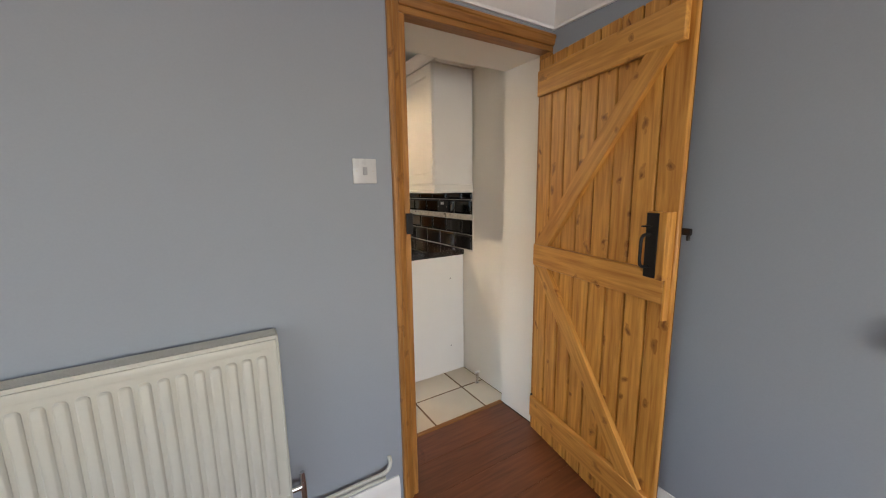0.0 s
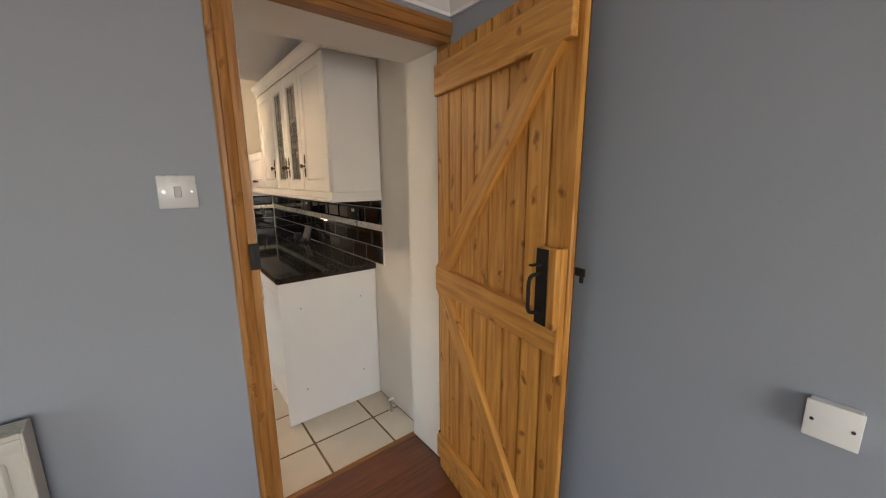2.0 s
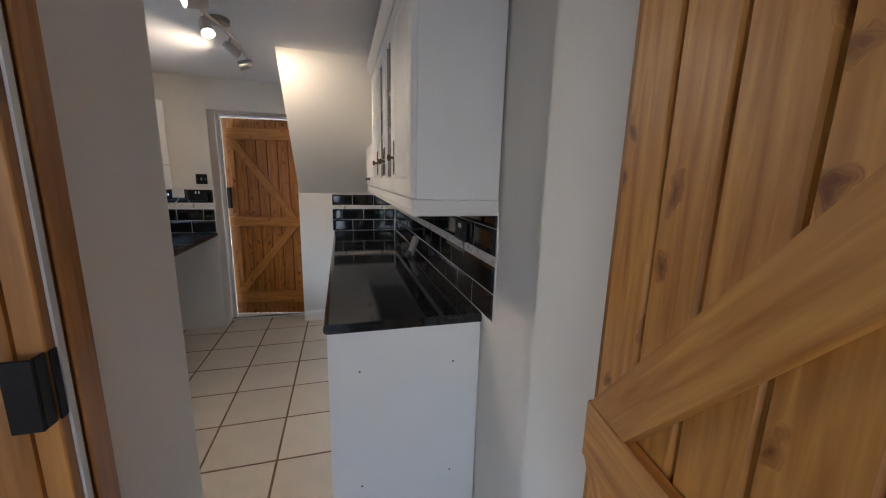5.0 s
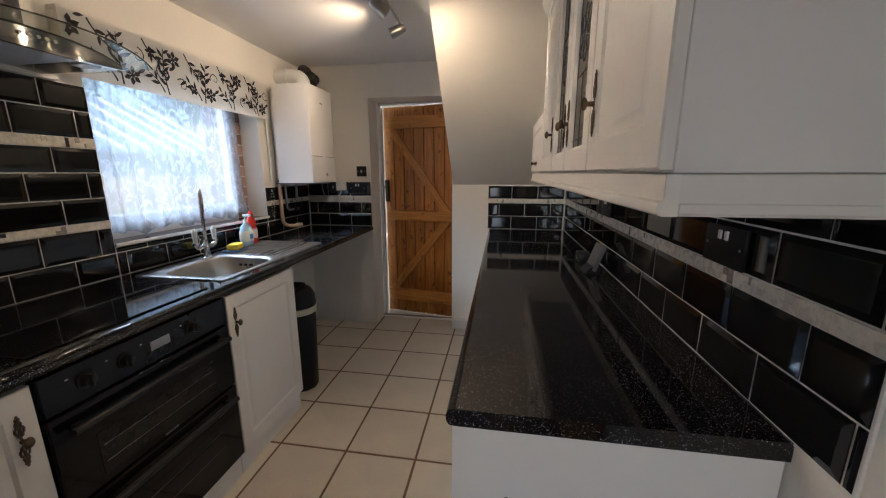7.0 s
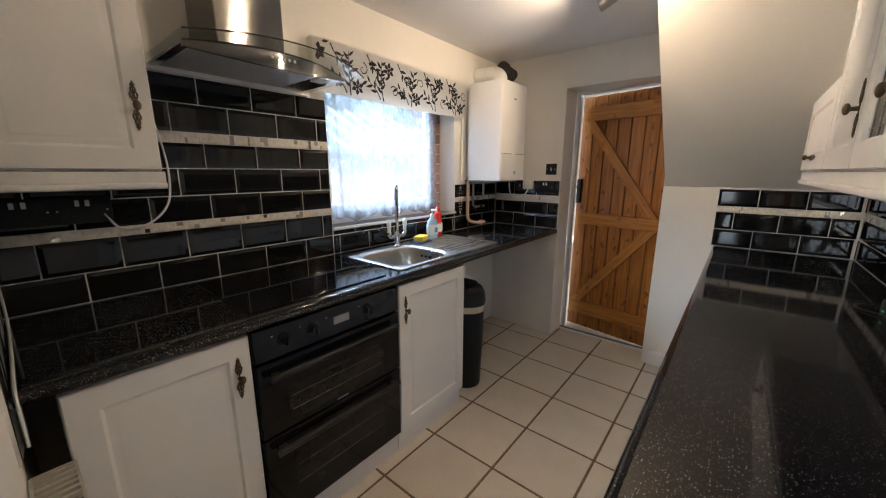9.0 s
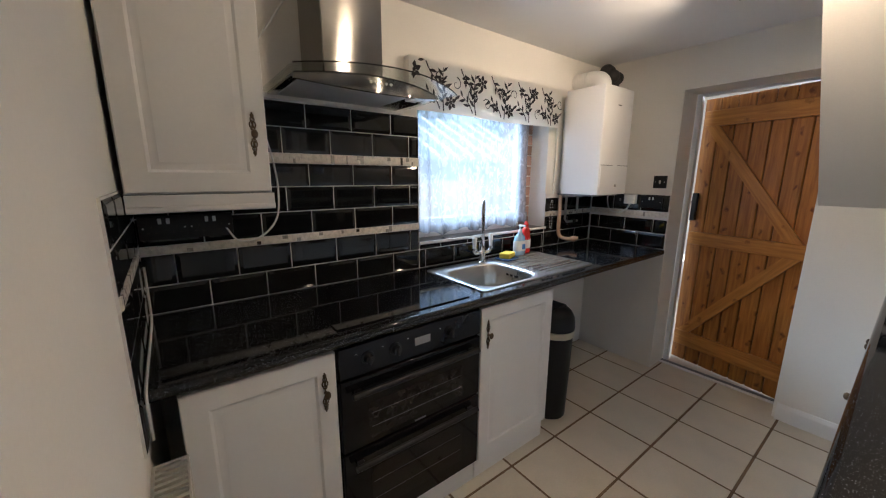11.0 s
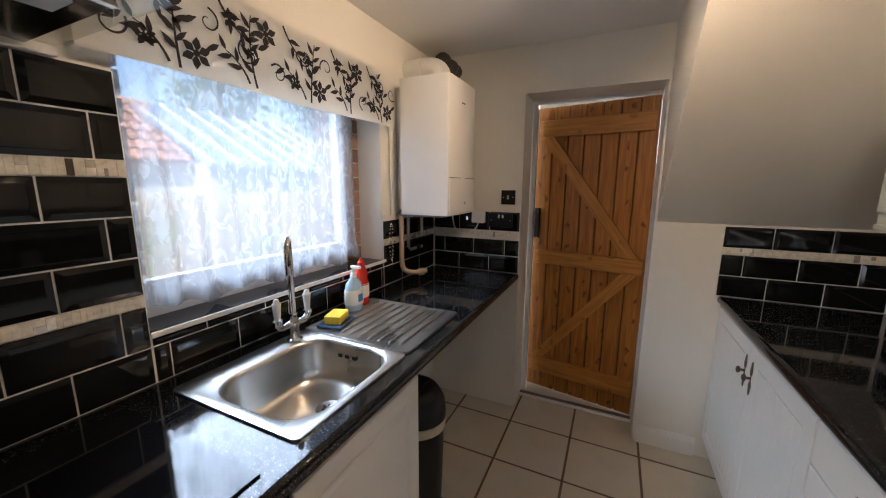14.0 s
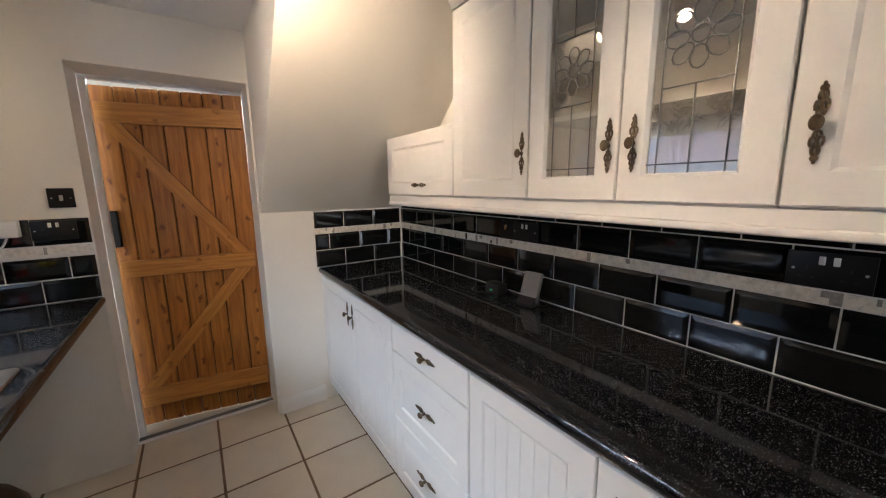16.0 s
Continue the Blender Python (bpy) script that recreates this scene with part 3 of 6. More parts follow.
far_door = plank_door("plank_door", pose(0.796, 4.868, 0, 0, 0, -10.0), 0.695, 1.948, -1, ((0.13, 0.245), (0.925, 1.02), (1.76, 1.865)), PINE_FAR, PINE_FAR_RAIL, "slightly ajar amber pine ledged and braced door", boards=7, low=0.0045)
plate = part("latch_plate", boxes((-0.687, -0.653, -0.027, -0.0005, 1.10, 1.30), bevel=0.003), BLACK_IRON, far_door, "black iron thumb latch")
part("latch_bar", boxes((-0.723, -0.688, -0.020, -0.010, 1.225, 1.24), bevel=0.002), BLACK_IRON, plate)
far_frame = setting("door_frame_far", boxes((0.0985, 0.128, 4.862, 4.91, 0, 1.967), bevel=0.002), GLOSS_WHITE, "white painted far door lining")
part("lining", boxes((0.80, 0.83, 4.862, 4.91, 0, 1.967), bevel=0.002), GLOSS_WHITE, far_frame)
part("head", boxes((0.129, 0.80, 4.862, 4.91, 1.953, 1.985), bevel=0.002), GLOSS_WHITE, far_frame)

# ---- window ----
window = setting("window_1", boxes((-0.675, -0.625, 2.957, 2.998, 1.047, 1.928), (-0.675, -0.625, 3.875, 3.915, 1.047, 1.928), (-0.675, -0.625, 2.998, 3.875, 1.047, 1.10), (-0.675, -0.625, 2.998, 3.875, 1.875, 1.928), bevel=0.004), GLOSS_WHITE, "white single-light casement window behind voile")
part("bottom_rail", boxes((-0.67, -0.630, 2.998, 3.875, 1.101, 1.165), bevel=0.005), GLOSS_WHITE, window)
pane = part("pane", boxes((-0.652, -0.648, 2.998, 3.875, 1.165, 1.875)), PANE, window)
pane.visible_shadow = False
sill = part("window_sill", boxes((-0.625, -0.478, 2.957, 4.038, 1.042, 1.056), bevel=0.002), TILE_BLACK, window, "black tiled window sill with a pale edge")
part("sill_edge", boxes((-0.481, -0.474, 2.95, 4.045, 1.044, 1.060), bevel=0.002), PLASTIC_WHITE, sill)


# ---- cabinets ----
def handle_parts(parent, x, z, y, upright=True, size=1.0):
    """A pierced bronze back plate with a round knob."""
    bm = bmesh.new()
    tip = (lambda a, b: (x + b * size, y, z + a * size)) if upright else (lambda a, b: (x + a * size, y, z + b * size))

    def loop(ca, cb, ra, rb):
        tube(bm, [Vector(tip(ca + ra * math.cos(k * math.pi / 4), cb + rb * math.sin(k * math.pi / 4))) for k in range(8)], 0.0025 * size, 5, closed=True)

    for s in (-1, 1):
        for a, b, ra, rb in ((0.030, -0.0048, 0.009, 0.0042), (0.030, 0.0048, 0.009, 0.0042), (0.0455, 0, 0.0085, 0.0055), (0.0185, 0, 0.006, 0.0055)):
            loop(s * a, b, ra, rb)
        box(bm, *sorted((tip(0, -0.0016)[0], tip(s * 0.060, 0.0016)[0])), y - 0.001, y + 0.0015, *sorted((tip(0, -0.0016)[2], tip(s * 0.060, 0.0016)[2])))
        ball(bm, tip(s * 0.0585, 0), 0.0062 * size, (1, 0.5, 1), 8, 6)
        ball(bm, tip(s * 0.066, 0), 0.0032 * size, (1, 0.6, 1), 6, 5)
    h = part("handle", bm, BRONZE, parent, "antique bronze pierced handle")
    kb = bmesh.new()
    cyl(kb, (x, y, z), (x, y - 0.016 * size, z), 0.006 * size, 0.005 * size, 10)
    sc = (1.0, 0.75, 1.35) if upright else (1.35, 0.75, 1.0)
    ball(kb, (x, y - 0.021 * size, z), 0.0105 * size, sc, 12, 8)
    part("knob", kb, BRONZE, h)


def door_bm(x0, x1, z0, z1, style):
    """A moulded cabinet front, its back at local y -0.001."""
    g = 0.0018
    x0, x1, z0, z1 = x0 + g, x1 - g, z0 + g, z1 - g
    w, h = x1 - x0, z1 - z0
    f = min(0.06, h * 0.24, w * 0.24)
    bm = bmesh.new()
    if style == "plain":
        box(bm, x0, x1, -0.019, -0.001, z0, z1, 0.003)
        return bm
    # one continuous moulded frame: outer round, flat, and a sloped inner edge
    i = f + 0.016
    rings = [(0, -0.001), (0, -0.016), (0.003, -0.019), (f, -0.019), (f + 0.008, -0.0136 if style != "glass" else -0.010)]
    rings += {"panel": [(i, -0.0134), (i + 0.012, -0.0185), (i + 0.013, -0.0187)], "boarded": [(i, -0.0134)], "glass": [(f + 0.008, -0.001)]}[style]
    loops = [[bm.verts.new(c) for c in ((x0 + d, y, z0 + d), (x1 - d, y, z0 + d), (x1 - d, y, z1 - d), (x0 + d, y, z1 - d))] for d, y in rings]
    for a, b in zip(loops, loops[1:]):
        for j in range(4):
            bm.faces.new((a[j], a[(j + 1) % 4], b[(j + 1) % 4], b[j]))
    if style != "glass":
        bm.faces.new(loops[-1])
        bm.faces.new(loops[0][::-1])
    bmesh.ops.recalc_face_normals(bm, faces=bm.faces)
    return bm


def lead_pattern(parent, x0, x1, z0, z1, y):
    """Lead cames: a border, a centre flower and uprights."""
    bm = bmesh.new()
    cx, cz = (x0 + x1) / 2, z0 + (z1 - z0) * 0.5
    r = 0.0017

    def line(*p):
        tube(bm, [(a, y, b) for a, b in p], r, 5)

    b = 0.022
    line((x0 + b, z0), (x0 + b, z1))
    line((x1 - b, z0), (x1 - b, z1))
    line((x0, z0 + b), (x1, z0 + b))
    line((x0, z1 - b), (x1, z1 - b))
    pr = (x1 - x0) * 0.215
    for s in (-1, 1):
        line((x0 + b, cz + s * pr * 2.5), (x1 - b, cz + s * pr * 2.5))
    line((cx, z0), (cx, cz - pr * 2.5))
    line((cx, cz + pr * 2.5), (cx, z1))
    tube(bm, [(cx + pr * 0.45 * math.cos(a), y, cz + pr * 0.45 * math.sin(a)) for a in (k * math.pi / 6 for k in range(12))], r, 5, closed=True)
    for k in range(8):
        t = k * math.pi / 4
        c, s = math.cos(t), math.sin(t)
        pts = []
        for j in range(10):
            a = 2 * math.pi * j / 10
            u, v = pr * 1.15 + pr * 0.62 * math.cos(a), pr * 0.46 * math.sin(a)
            pts.append((cx + u * c - v * s, y, cz + u * s + v * c))
        tube(bm, pts, r, 5, closed=True)
    part("lead_came", bm, mat_lead, parent, "dull grey leaded flower pattern")


mat_lead = mat("lead_came", (0.20, 0.20, 0.19), 0.45, metal=0.7, var=0.2, bump=0.05)


def cabinet(name, m, w, z0, z1, d, fronts, label, group, hollow=False, plinth=0.0, shelf=()):
    """fronts: (x0, x1, z0, z1, style, handle) with handle None or (x, z, upright)."""
    ob = thing(name, m, label, "cabinet", group)
    if hollow:
        t = 0.018
        rows = [(0.001, t, 0, d, z0, z1), (w - t, w - 0.001, 0, d, z0, z1), (t, w - t, d - 0.008, d, z0, z1), (t, w - t, 0, d - 0.008, z0, z0 + t), (t, w - t, 0, d - 0.008, z1 - t, z1)]
        part("body", boxes(*rows), PANEL_WHITE, ob)
        for z in shelf:
            part("shelf", boxes((t, w - t, 0.02, d - 0.008, z, z + 0.016)), PANEL_WHITE, ob)
    elif "sink" in label:
        part("body", boxes((0.001, w - 0.001, 0, d, z0, 0.735), bevel=0.0015), PANEL_WHITE, ob)
        for x in (0.001, w - 0.019):
            part("side", boxes((x, x + 0.018, 0, d, 0.7355, z1), bevel=0.001), PANEL_WHITE, ob)
    else:
        part("body", boxes((0.001, w - 0.001, 0, d, z0, z1), bevel=0.0015), PANEL_WHITE, ob)
    if plinth:
        part("plinth", boxes((0, w, plinth, plinth + 0.016, 0.0, z0 - 0.001), bevel=0.001), UNIT_WHITE, ob)
    for x0, x1, a, b, style, handle in fronts:
        leaf = part("drawer_front" if style == "drawer" else "door", door_bm(x0, x1, a, b, "panel" if style == "drawer" else style), UNIT_WHITE, ob, smooth=30)
        if style == "glass":
            f = 0.06
            part("pane", boxes((x0 + f, x1 - f, -0.008, -0.005, a + f, b - f)), CAB_GLASS, leaf, "clear leaded glass").visible_shadow = False
            lead_pattern(leaf, x0 + f + 0.008, x1 - f - 0.008, a + f + 0.008, b - f - 0.008, -0.010)
        if style == "boarded":
            g, wd, f = 0.0018, x1 - x0 - 0.0036, 0.06
            n = max(3, round((wd - 2 * f) / 0.048))
            step = (wd - 2 * f - 0.018) / n
            for k in range(n):
                u = x0 + g + f + 0.009 + k * step
                part("board", boxes((u, u + step - 0.0004, -0.0168, -0.0137, a + f + 0.011, b - f - 0.011), bevel=0.0024), UNIT_WHITE, leaf)
        if handle:
            handle_parts(leaf, handle[0], handle[1], -0.021, handle[2])
    return ob


LF, RF = 0.067, 1.143
BASE = "kitchen base units"
WALLU = "kitchen wall units"
# window side
cabinet("base_cabinet", pose(LF, 1.84, 0, 0, 0, 90), 0.412, 0.10, 0.868, 0.54, [(0, 0.412, 0.112, 0.862, "panel", (0.372, 0.735, True))], "white panelled base cabinet beside the oven", BASE, plinth=0.006)
cabinet("base_cabinet", pose(LF, 2.89, 0, 0, 0, 90), 0.50, 0.10, 0.868, 0.54, [(0, 0.50, 0.112, 0.862, "panel", (0.042, 0.735, True))], "white panelled base cabinet under the sink", BASE, plinth=0.006)
# long side
cabinet("base_cabinet", pose(RF, 4.635, 0, 0, 0, -90), 0.99, 0.12, 0.868, 0.56, [(0, 0.495, 0.125, 0.862, "boarded", (0.46, 0.735, True)), (0.495, 0.99, 0.125, 0.862, "boarded", (0.53, 0.735, True))], "white double-door base cabinet beside the end wall", BASE, plinth=0.045)
cabinet("drawer_unit", pose(RF, 3.643, 0, 0, 0, -90), 0.515, 0.12, 0.868, 0.56, [(0, 0.515, 0.735, 0.862, "plain", (0.262, 0.797, False)), (0, 0.515, 0.432, 0.732, "drawer", (0.258, 0.578, False)), (0, 0.515, 0.125, 0.429, "drawer", (0.255, 0.287, False))], "white three-drawer base unit with bronze handles", BASE, plinth=0.045)
cabinet("base_cabinet", pose(RF, 3.126, 0, 0, 0, -90), 0.846, 0.12, 0.868, 0.56, [(0, 0.423, 0.125, 0.862, "boarded", None), (0.423, 0.846, 0.125, 0.862, "boarded", (0.47, 0.735, True))], "white boarded double-door base cabinet near the doorway", BASE, plinth=0.045)
end_panel = thing("end_panel", pose(0, 2.262, 0), "white melamine end panel closing the base units", "panel")
part("panel", boxes((1.122, 1.715, 0, 0.018, 0.002, 0.870), bevel=0.0015), PANEL_WHITE, end_panel)
for x in (1.235, 1.603):
    for z in (0.205, 0.71):
        part("screw_cap", cyl(bmesh.new(), (x, 0.001, z), (x, -0.0015, z), 0.0042, seg=10), GREY_PLASTIC, end_panel)

# wall units, long side
UF = 1.42


def upper(name, y1, y0, z0, z1, fronts, label, hollow=False, shelf=()):
    return cabinet(name, pose(UF, y1, 0, 0, 0, -90), y1 - y0, z0, z1, XE - UF - 0.011, fronts, label, WALLU, hollow, 0.0, shelf)


upper("wall_cabinet", 4.19, 3.58, 1.364, 1.668, [(0, 0.61, 1.367, 1.666, "panel", (0.33, 1.418, False))], "low white wall cabinet tucked under the sloping ceiling")
upper("wall_cabinet", 3.578, 3.171, 1.364, 2.08, [(0, 0.407, 1.367, 2.078, "panel", (0.384, 1.514, True))], "tall white panelled wall cabinet")
upper("glazed_wall_cabinet", 3.169, 2.548, 1.364, 2.08, [(0, 0.303, 1.367, 2.078, "glass", (0.277, 1.51, True)), (0.303, 0.621, 1.367, 2.078, "glass", (0.341, 1.51, True))], "white wall cabinet with two leaded glass doors", True, (1.60, 1.83))
upper("wall_cabinet", 2.546, 2.136, 1.364, 2.08, [(0, 0.41, 1.367, 2.078, "panel", (0.04, 1.512, True))], "white panelled wall cabinet with a bare end panel")
pel = [(-0.012, 0.0), (-0.018, 0.003), (-0.020, 0.010), (-0.018, 0.017), (-0.012, 0.020), (-0.012, 0.053), (0.006, 0.053), (0.006, 0)]
pm = thing("pelmet", pose(0, 0, 0), "white light pelmet below the wall cabinets", "pelmet")
part("front", prism([(UF + u, 1.31 + v) for u, v in pel], "y", 2.126, 4.188), UNIT_WHITE, pm)
part("return", boxes((UF + 0.0065, XE - 0.012, 2.130, 2.146, 1.31, 1.3630), (UF + 0.0065, XE - 0.012, 2.126, 2.1295, 1.313, 1.327), bevel=0.0015), UNIT_WHITE, pm)
corn = [(0.0, 0.0), (-0.02, 0.0), (-0.022, 0.012), (-0.034, 0.022), (-0.046, 0.046), (-0.05, 0.052), (-0.05, 0.065), (0.0, 0.065)]
cn = thing("cornice", pose(0, 0, 0), "white moulded cornice on the wall cabinets", "cornice")
part("front", prism([(UF + u, 2.082 + v) for u, v in corn], "y", 2.09, 3.578), UNIT_WHITE, cn)
part("return", prism([(2.136 + u, 2.082 + v) for u, v in corn], "x", UF + 0.001, XE - 0.002), UNIT_WHITE, cn)

# wall unit, window side
cabinet("wall_cabinet", pose(-0.22, YS + 0.012, 0, 0, 0, 90), 0.39, 1.358, 2.08, 0.262, [(0.002, 0.388, 1.361, 2.078, "panel", (0.345, 1.545, True))], "white panelled wall cabinet beside the cooker hood", WALLU)
pm = thing("pelmet", pose(0, 0, 0), "white light pelmet below the single wall cabinet", "pelmet")
part("front", prism([(-0.22 - u, 1.304 + v) for u, v in pel], "y", YS + 0.013, 2.176), UNIT_WHITE, pm)
part("return", boxes((-0.484, -0.227, 2.160, 2.175, 1.304, 1.357), bevel=0.002), UNIT_WHITE, pm)


# ---- worktops ----
def nosing(xf, s, z0, z1):
    r = (z1 - z0) / 2
    return [(xf - s * r + s * r * math.sin(a) ** 0.6 if math.sin(a) > 0 else xf - s * r, (z0 + z1) / 2 + r * math.cos(a)) for a in (k * math.pi / 8 for k in range(9))]


left_top = thing("worktop", pose(0, 0, 0), "black speckled gloss worktop with inset sink and hob", "worktop")
part("slab", boxes((XW + 0.003, 0.0805, YS + 0.002, 2.975, 0.871, 0.91)), WORKTOP, left_top)
part("slab", boxes((XW + 0.003, 0.0805, 3.385, YN - 0.002, 0.871, 0.91)), WORKTOP, left_top)
part("slab", boxes((XW + 0.003, -0.345, 2.9752, 3.3848, 0.871, 0.91)), WORKTOP, left_top)
part("slab", boxes((0.02, 0.0805, 2.9752, 3.3848, 0.871, 0.91)), WORKTOP, left_top)
part("front_edge", prism([(0.0807, 0.91), (0.0807, 0.871)] + nosing(0.10, 1, 0.871, 0.91)[::-1][1:-1], "y", YS + 0.002, YN - 0.002), WORKTOP, left_top)
long_top = thing("worktop", pose(0, 0, 0), "long black speckled gloss worktop on white units", "worktop")
part("slab", boxes((1.1292, XE - 0.003, 2.255, YN - 0.002, 0.872, 0.91)), WORKTOP, long_top)
part("front_edge", prism([(1.129, 0.91), (1.129, 0.872)] + nosing(1.11, -1, 0.872, 0.91)[::-1][1:-1], "y", 2.255, YN - 0.002), WORKTOP, long_top)


# ---- cooker, hob, sink ----
oven = thing("double_oven", pose(LF, 2.256, 0, 0, 0, 90), "black built-under double oven with glass doors", "oven")
part("body", boxes((0.001, 0.628, 0, 0.54, 0.112, 0.868)), BLACK_ENAMEL, oven)
part("plinth", boxes((0, 0.629, 0.006, 0.022, 0.0, 0.1115), bevel=0.001), UNIT_WHITE, oven)
panel = part("control_panel", boxes((0.002, 0.627, -0.022, -0.001, 0.752, 0.866), bevel=0.004), BLACK_ENAMEL, oven)
for x in (0.105, 0.212, 0.455):
    kb = bmesh.new()
    cyl(kb, (x, -0.0215, 0.81), (x, -0.027, 0.81), 0.024, seg=20)
    cyl(kb, (x, -0.027, 0.81), (x, -0.044, 0.81), 0.018, 0.015, 20)
    box(kb, x - 0.004, x + 0.004, -0.05, -0.03, 0.794, 0.826, 0.001)
    part("knob", kb, BLACK_PLASTIC, panel)
part("display", boxes((0.295, 0.365, -0.024, -0.0215, 0.795, 0.826), bevel=0.001), DISPLAY, panel, "small grey clock display")
for x in (0.06, 0.16, 0.262, 0.41):
    part("mark", boxes((x, x + 0.006, -0.0228, -0.0219, 0.832, 0.834)), PLASTIC_WHITE, panel)
for a, b, wx0, wz0, wz1 in ((0.475, 0.745, 0.10, 0.50, 0.64), (0.122, 0.468, 0.10, 0.18, 0.375)):
    leaf = part("oven_door", boxes((0.003, 0.626, -0.024, -0.001, a, b), bevel=0.004), OVEN_BLACK, oven)
    part("window", boxes((wx0, 0.53, -0.0255, -0.0238, wz0, wz1), bevel=0.0005), OVEN_WINDOW, leaf, "smoked glass oven window")
    for k in (0.3, 0.68):
        z = wz0 + (wz1 - wz0) * k
        part("rack", boxes((wx0 + 0.01, 0.52, -0.0262, -0.0256, z, z + 0.0016)), GREY_PLASTIC, leaf)
    hz = b - 0.045
    hb = bmesh.new()
    tube(hb, [(0.035, -0.052, hz), (0.594, -0.052, hz)], 0.011, 10)
    for x in (0.06, 0.57):
        box(hb, x - 0.012, x + 0.012, -0.05, -0.023, hz - 0.008, hz + 0.008, 0.002)
    part("door_handle", hb, BLACK_PLASTIC, leaf)
part("badge", boxes((0.29, 0.34, -0.0263, -0.0244, 0.482, 0.488)), GREY_PLASTIC, oven)

hob = thing("ceramic_hob", pose(0, 0, 0.9105), "black glass ceramic hob set into the worktop", "hob")
part("glass_plate", boxes((-0.425, 0.045, 2.275, 2.858, 0, 0.005), bevel=0.0018), BLACK_GLOSS, hob)
for x, y, r in ((-0.09, 2.41, 0.075), (-0.29, 2.42, 0.09), (-0.10, 2.66, 0.09), (-0.29, 2.66, 0.075)):
    rb = bmesh.new()
    tube(rb, [(x + r * math.cos(a), y + r * math.sin(a), 0.0049) for a in (k * math.pi / 16 for k in range(32))], 0.0004, 4, closed=True)
    part("heat_zone", rb, OVEN_WINDOW, hob)

# sink: a pressed steel sheet with a rounded bowl
sink = thing("kitchen_sink", pose(0, 0, 0.912), "stainless steel inset sink with a ribbed drainer", "sink")
SX0, SX1, SY0, SY1 = -0.418, 0.040, 2.947, 3.825


def rounded(x0, x1, y0, y1, r, n=6):
    out = []
    for cx, cy, a0 in ((x1 - r, y1 - r, 0), (x0 + r, y1 - r, 90), (x0 + r, y0 + r, 180), (x1 - r, y0 + r, 270)):
        out += [(cx + r * math.cos(radians(a0 + 90 * k / n)), cy + r * math.sin(radians(a0 + 90 * k / n))) for k in range(n + 1)]
    return out


def ring_strip(bm, loops):
    vs = [[bm.verts.new(c) for c in lp] for lp in loops]
    k = len(vs[0])
    for a, b in zip(vs, vs[1:]):
        for j in range(k):
            bm.faces.new((a[j], a[(j + 1) % k], b[(j + 1) % k], b[j]))
    return vs


bm = bmesh.new()
bowl = (-0.335, 0.012, 2.982, 3.378)


def lp(pts, z):
    return [(x, y, z) for x, y in pts]


loops = [lp(rounded(SX0, SX1, SY0, 3.400, 0.02), -0.0015), lp(rounded(SX0 + 0.001, SX1 - 0.001, SY0 + 0.001, 3.399, 0.02), 0.004), lp(rounded(SX0 + 0.008, SX1 - 0.008, SY0 + 0.008, 3.396, 0.02), 0.005)]
for d, z, r in ((-0.004, 0.004, 0.10), (0.0, 0.001, 0.10), (0.006, -0.01, 0.098), (0.010, -0.10, 0.09), (0.016, -0.128, 0.085), (0.035, -0.145, 0.08), (0.09, -0.150, 0.06)):
    loops.append(lp(rounded(bowl[0] + d, bowl[1] - d, bowl[2] + d, bowl[3] - d, r), z))
vs = ring_strip(bm, loops)
bm.faces.new(vs[-1])
bmesh.ops.recalc_face_normals(bm, faces=bm.faces)
for f in bm.faces:
    f.normal_update()
part("bowl", bm, STEEL, sink, smooth=50)
db = bmesh.new()
loops = [lp(rounded(SX0, SX1, 3.4005, SY1, 0.02), -0.0015), lp(rounded(SX0 + 0.001, SX1 - 0.001, 3.4005, SY1 - 0.001, 0.02), 0.005), lp(rounded(SX0 + 0.012, SX1 - 0.012, 3.403, SY1 - 0.012, 0.02), 0.0055), lp(rounded(SX0 + 0.018, SX1 - 0.018, 3.405, SY1 - 0.018, 0.02), 0.0015)]
vs = ring_strip(db, loops)
db.faces.new(vs[-1])
bmesh.ops.recalc_face_normals(db, faces=db.faces)
drainer = part("drainer", db, STEEL, sink, smooth=50)
for k in range(9):
    x = -0.355 + k * 0.042
    part("rib", tube(bmesh.new(), [(x, 3.43 + 0.02 * abs(k - 4) / 4, 0.0012), (x, 3.46, 0.0035), (x, 3.77, 0.0035), (x, 3.80, 0.0012)], 0.0045, 8), STEEL, drainer)
wb = bmesh.new()
spin(wb, [(0.042, 0), (0.042, 0.003), (0.034, 0.004), (0.03, 0.0015), (0.004, 0.001)], (-0.15, 3.24, -0.1505), 24)
waste = part("waste", wb, CHROME, sink, "chrome basket waste")
for k in range(8):
    a = k * math.pi / 4
    part("slot", boxes((-0.15 + 0.018 * math.cos(a) - 0.004, -0.15 + 0.018 * math.cos(a) + 0.004, 3.24 + 0.018 * math.sin(a) - 0.004, 3.24 + 0.018 * math.sin(a) + 0.004, -0.149, -0.1482)), BLACK_PLASTIC, waste)
for x in (-0.22, -0.19, -0.16):
    part("overflow", boxes((x, x + 0.018, 3.3655, 3.3672, -0.048, -0.036)), BLACK_PLASTIC, sink)
part("mark", spin(bmesh.new(), [(0.022, 0), (0.022, 0.0004)], (-0.005, 3.60, 0.0018), 20), NICKEL, sink)

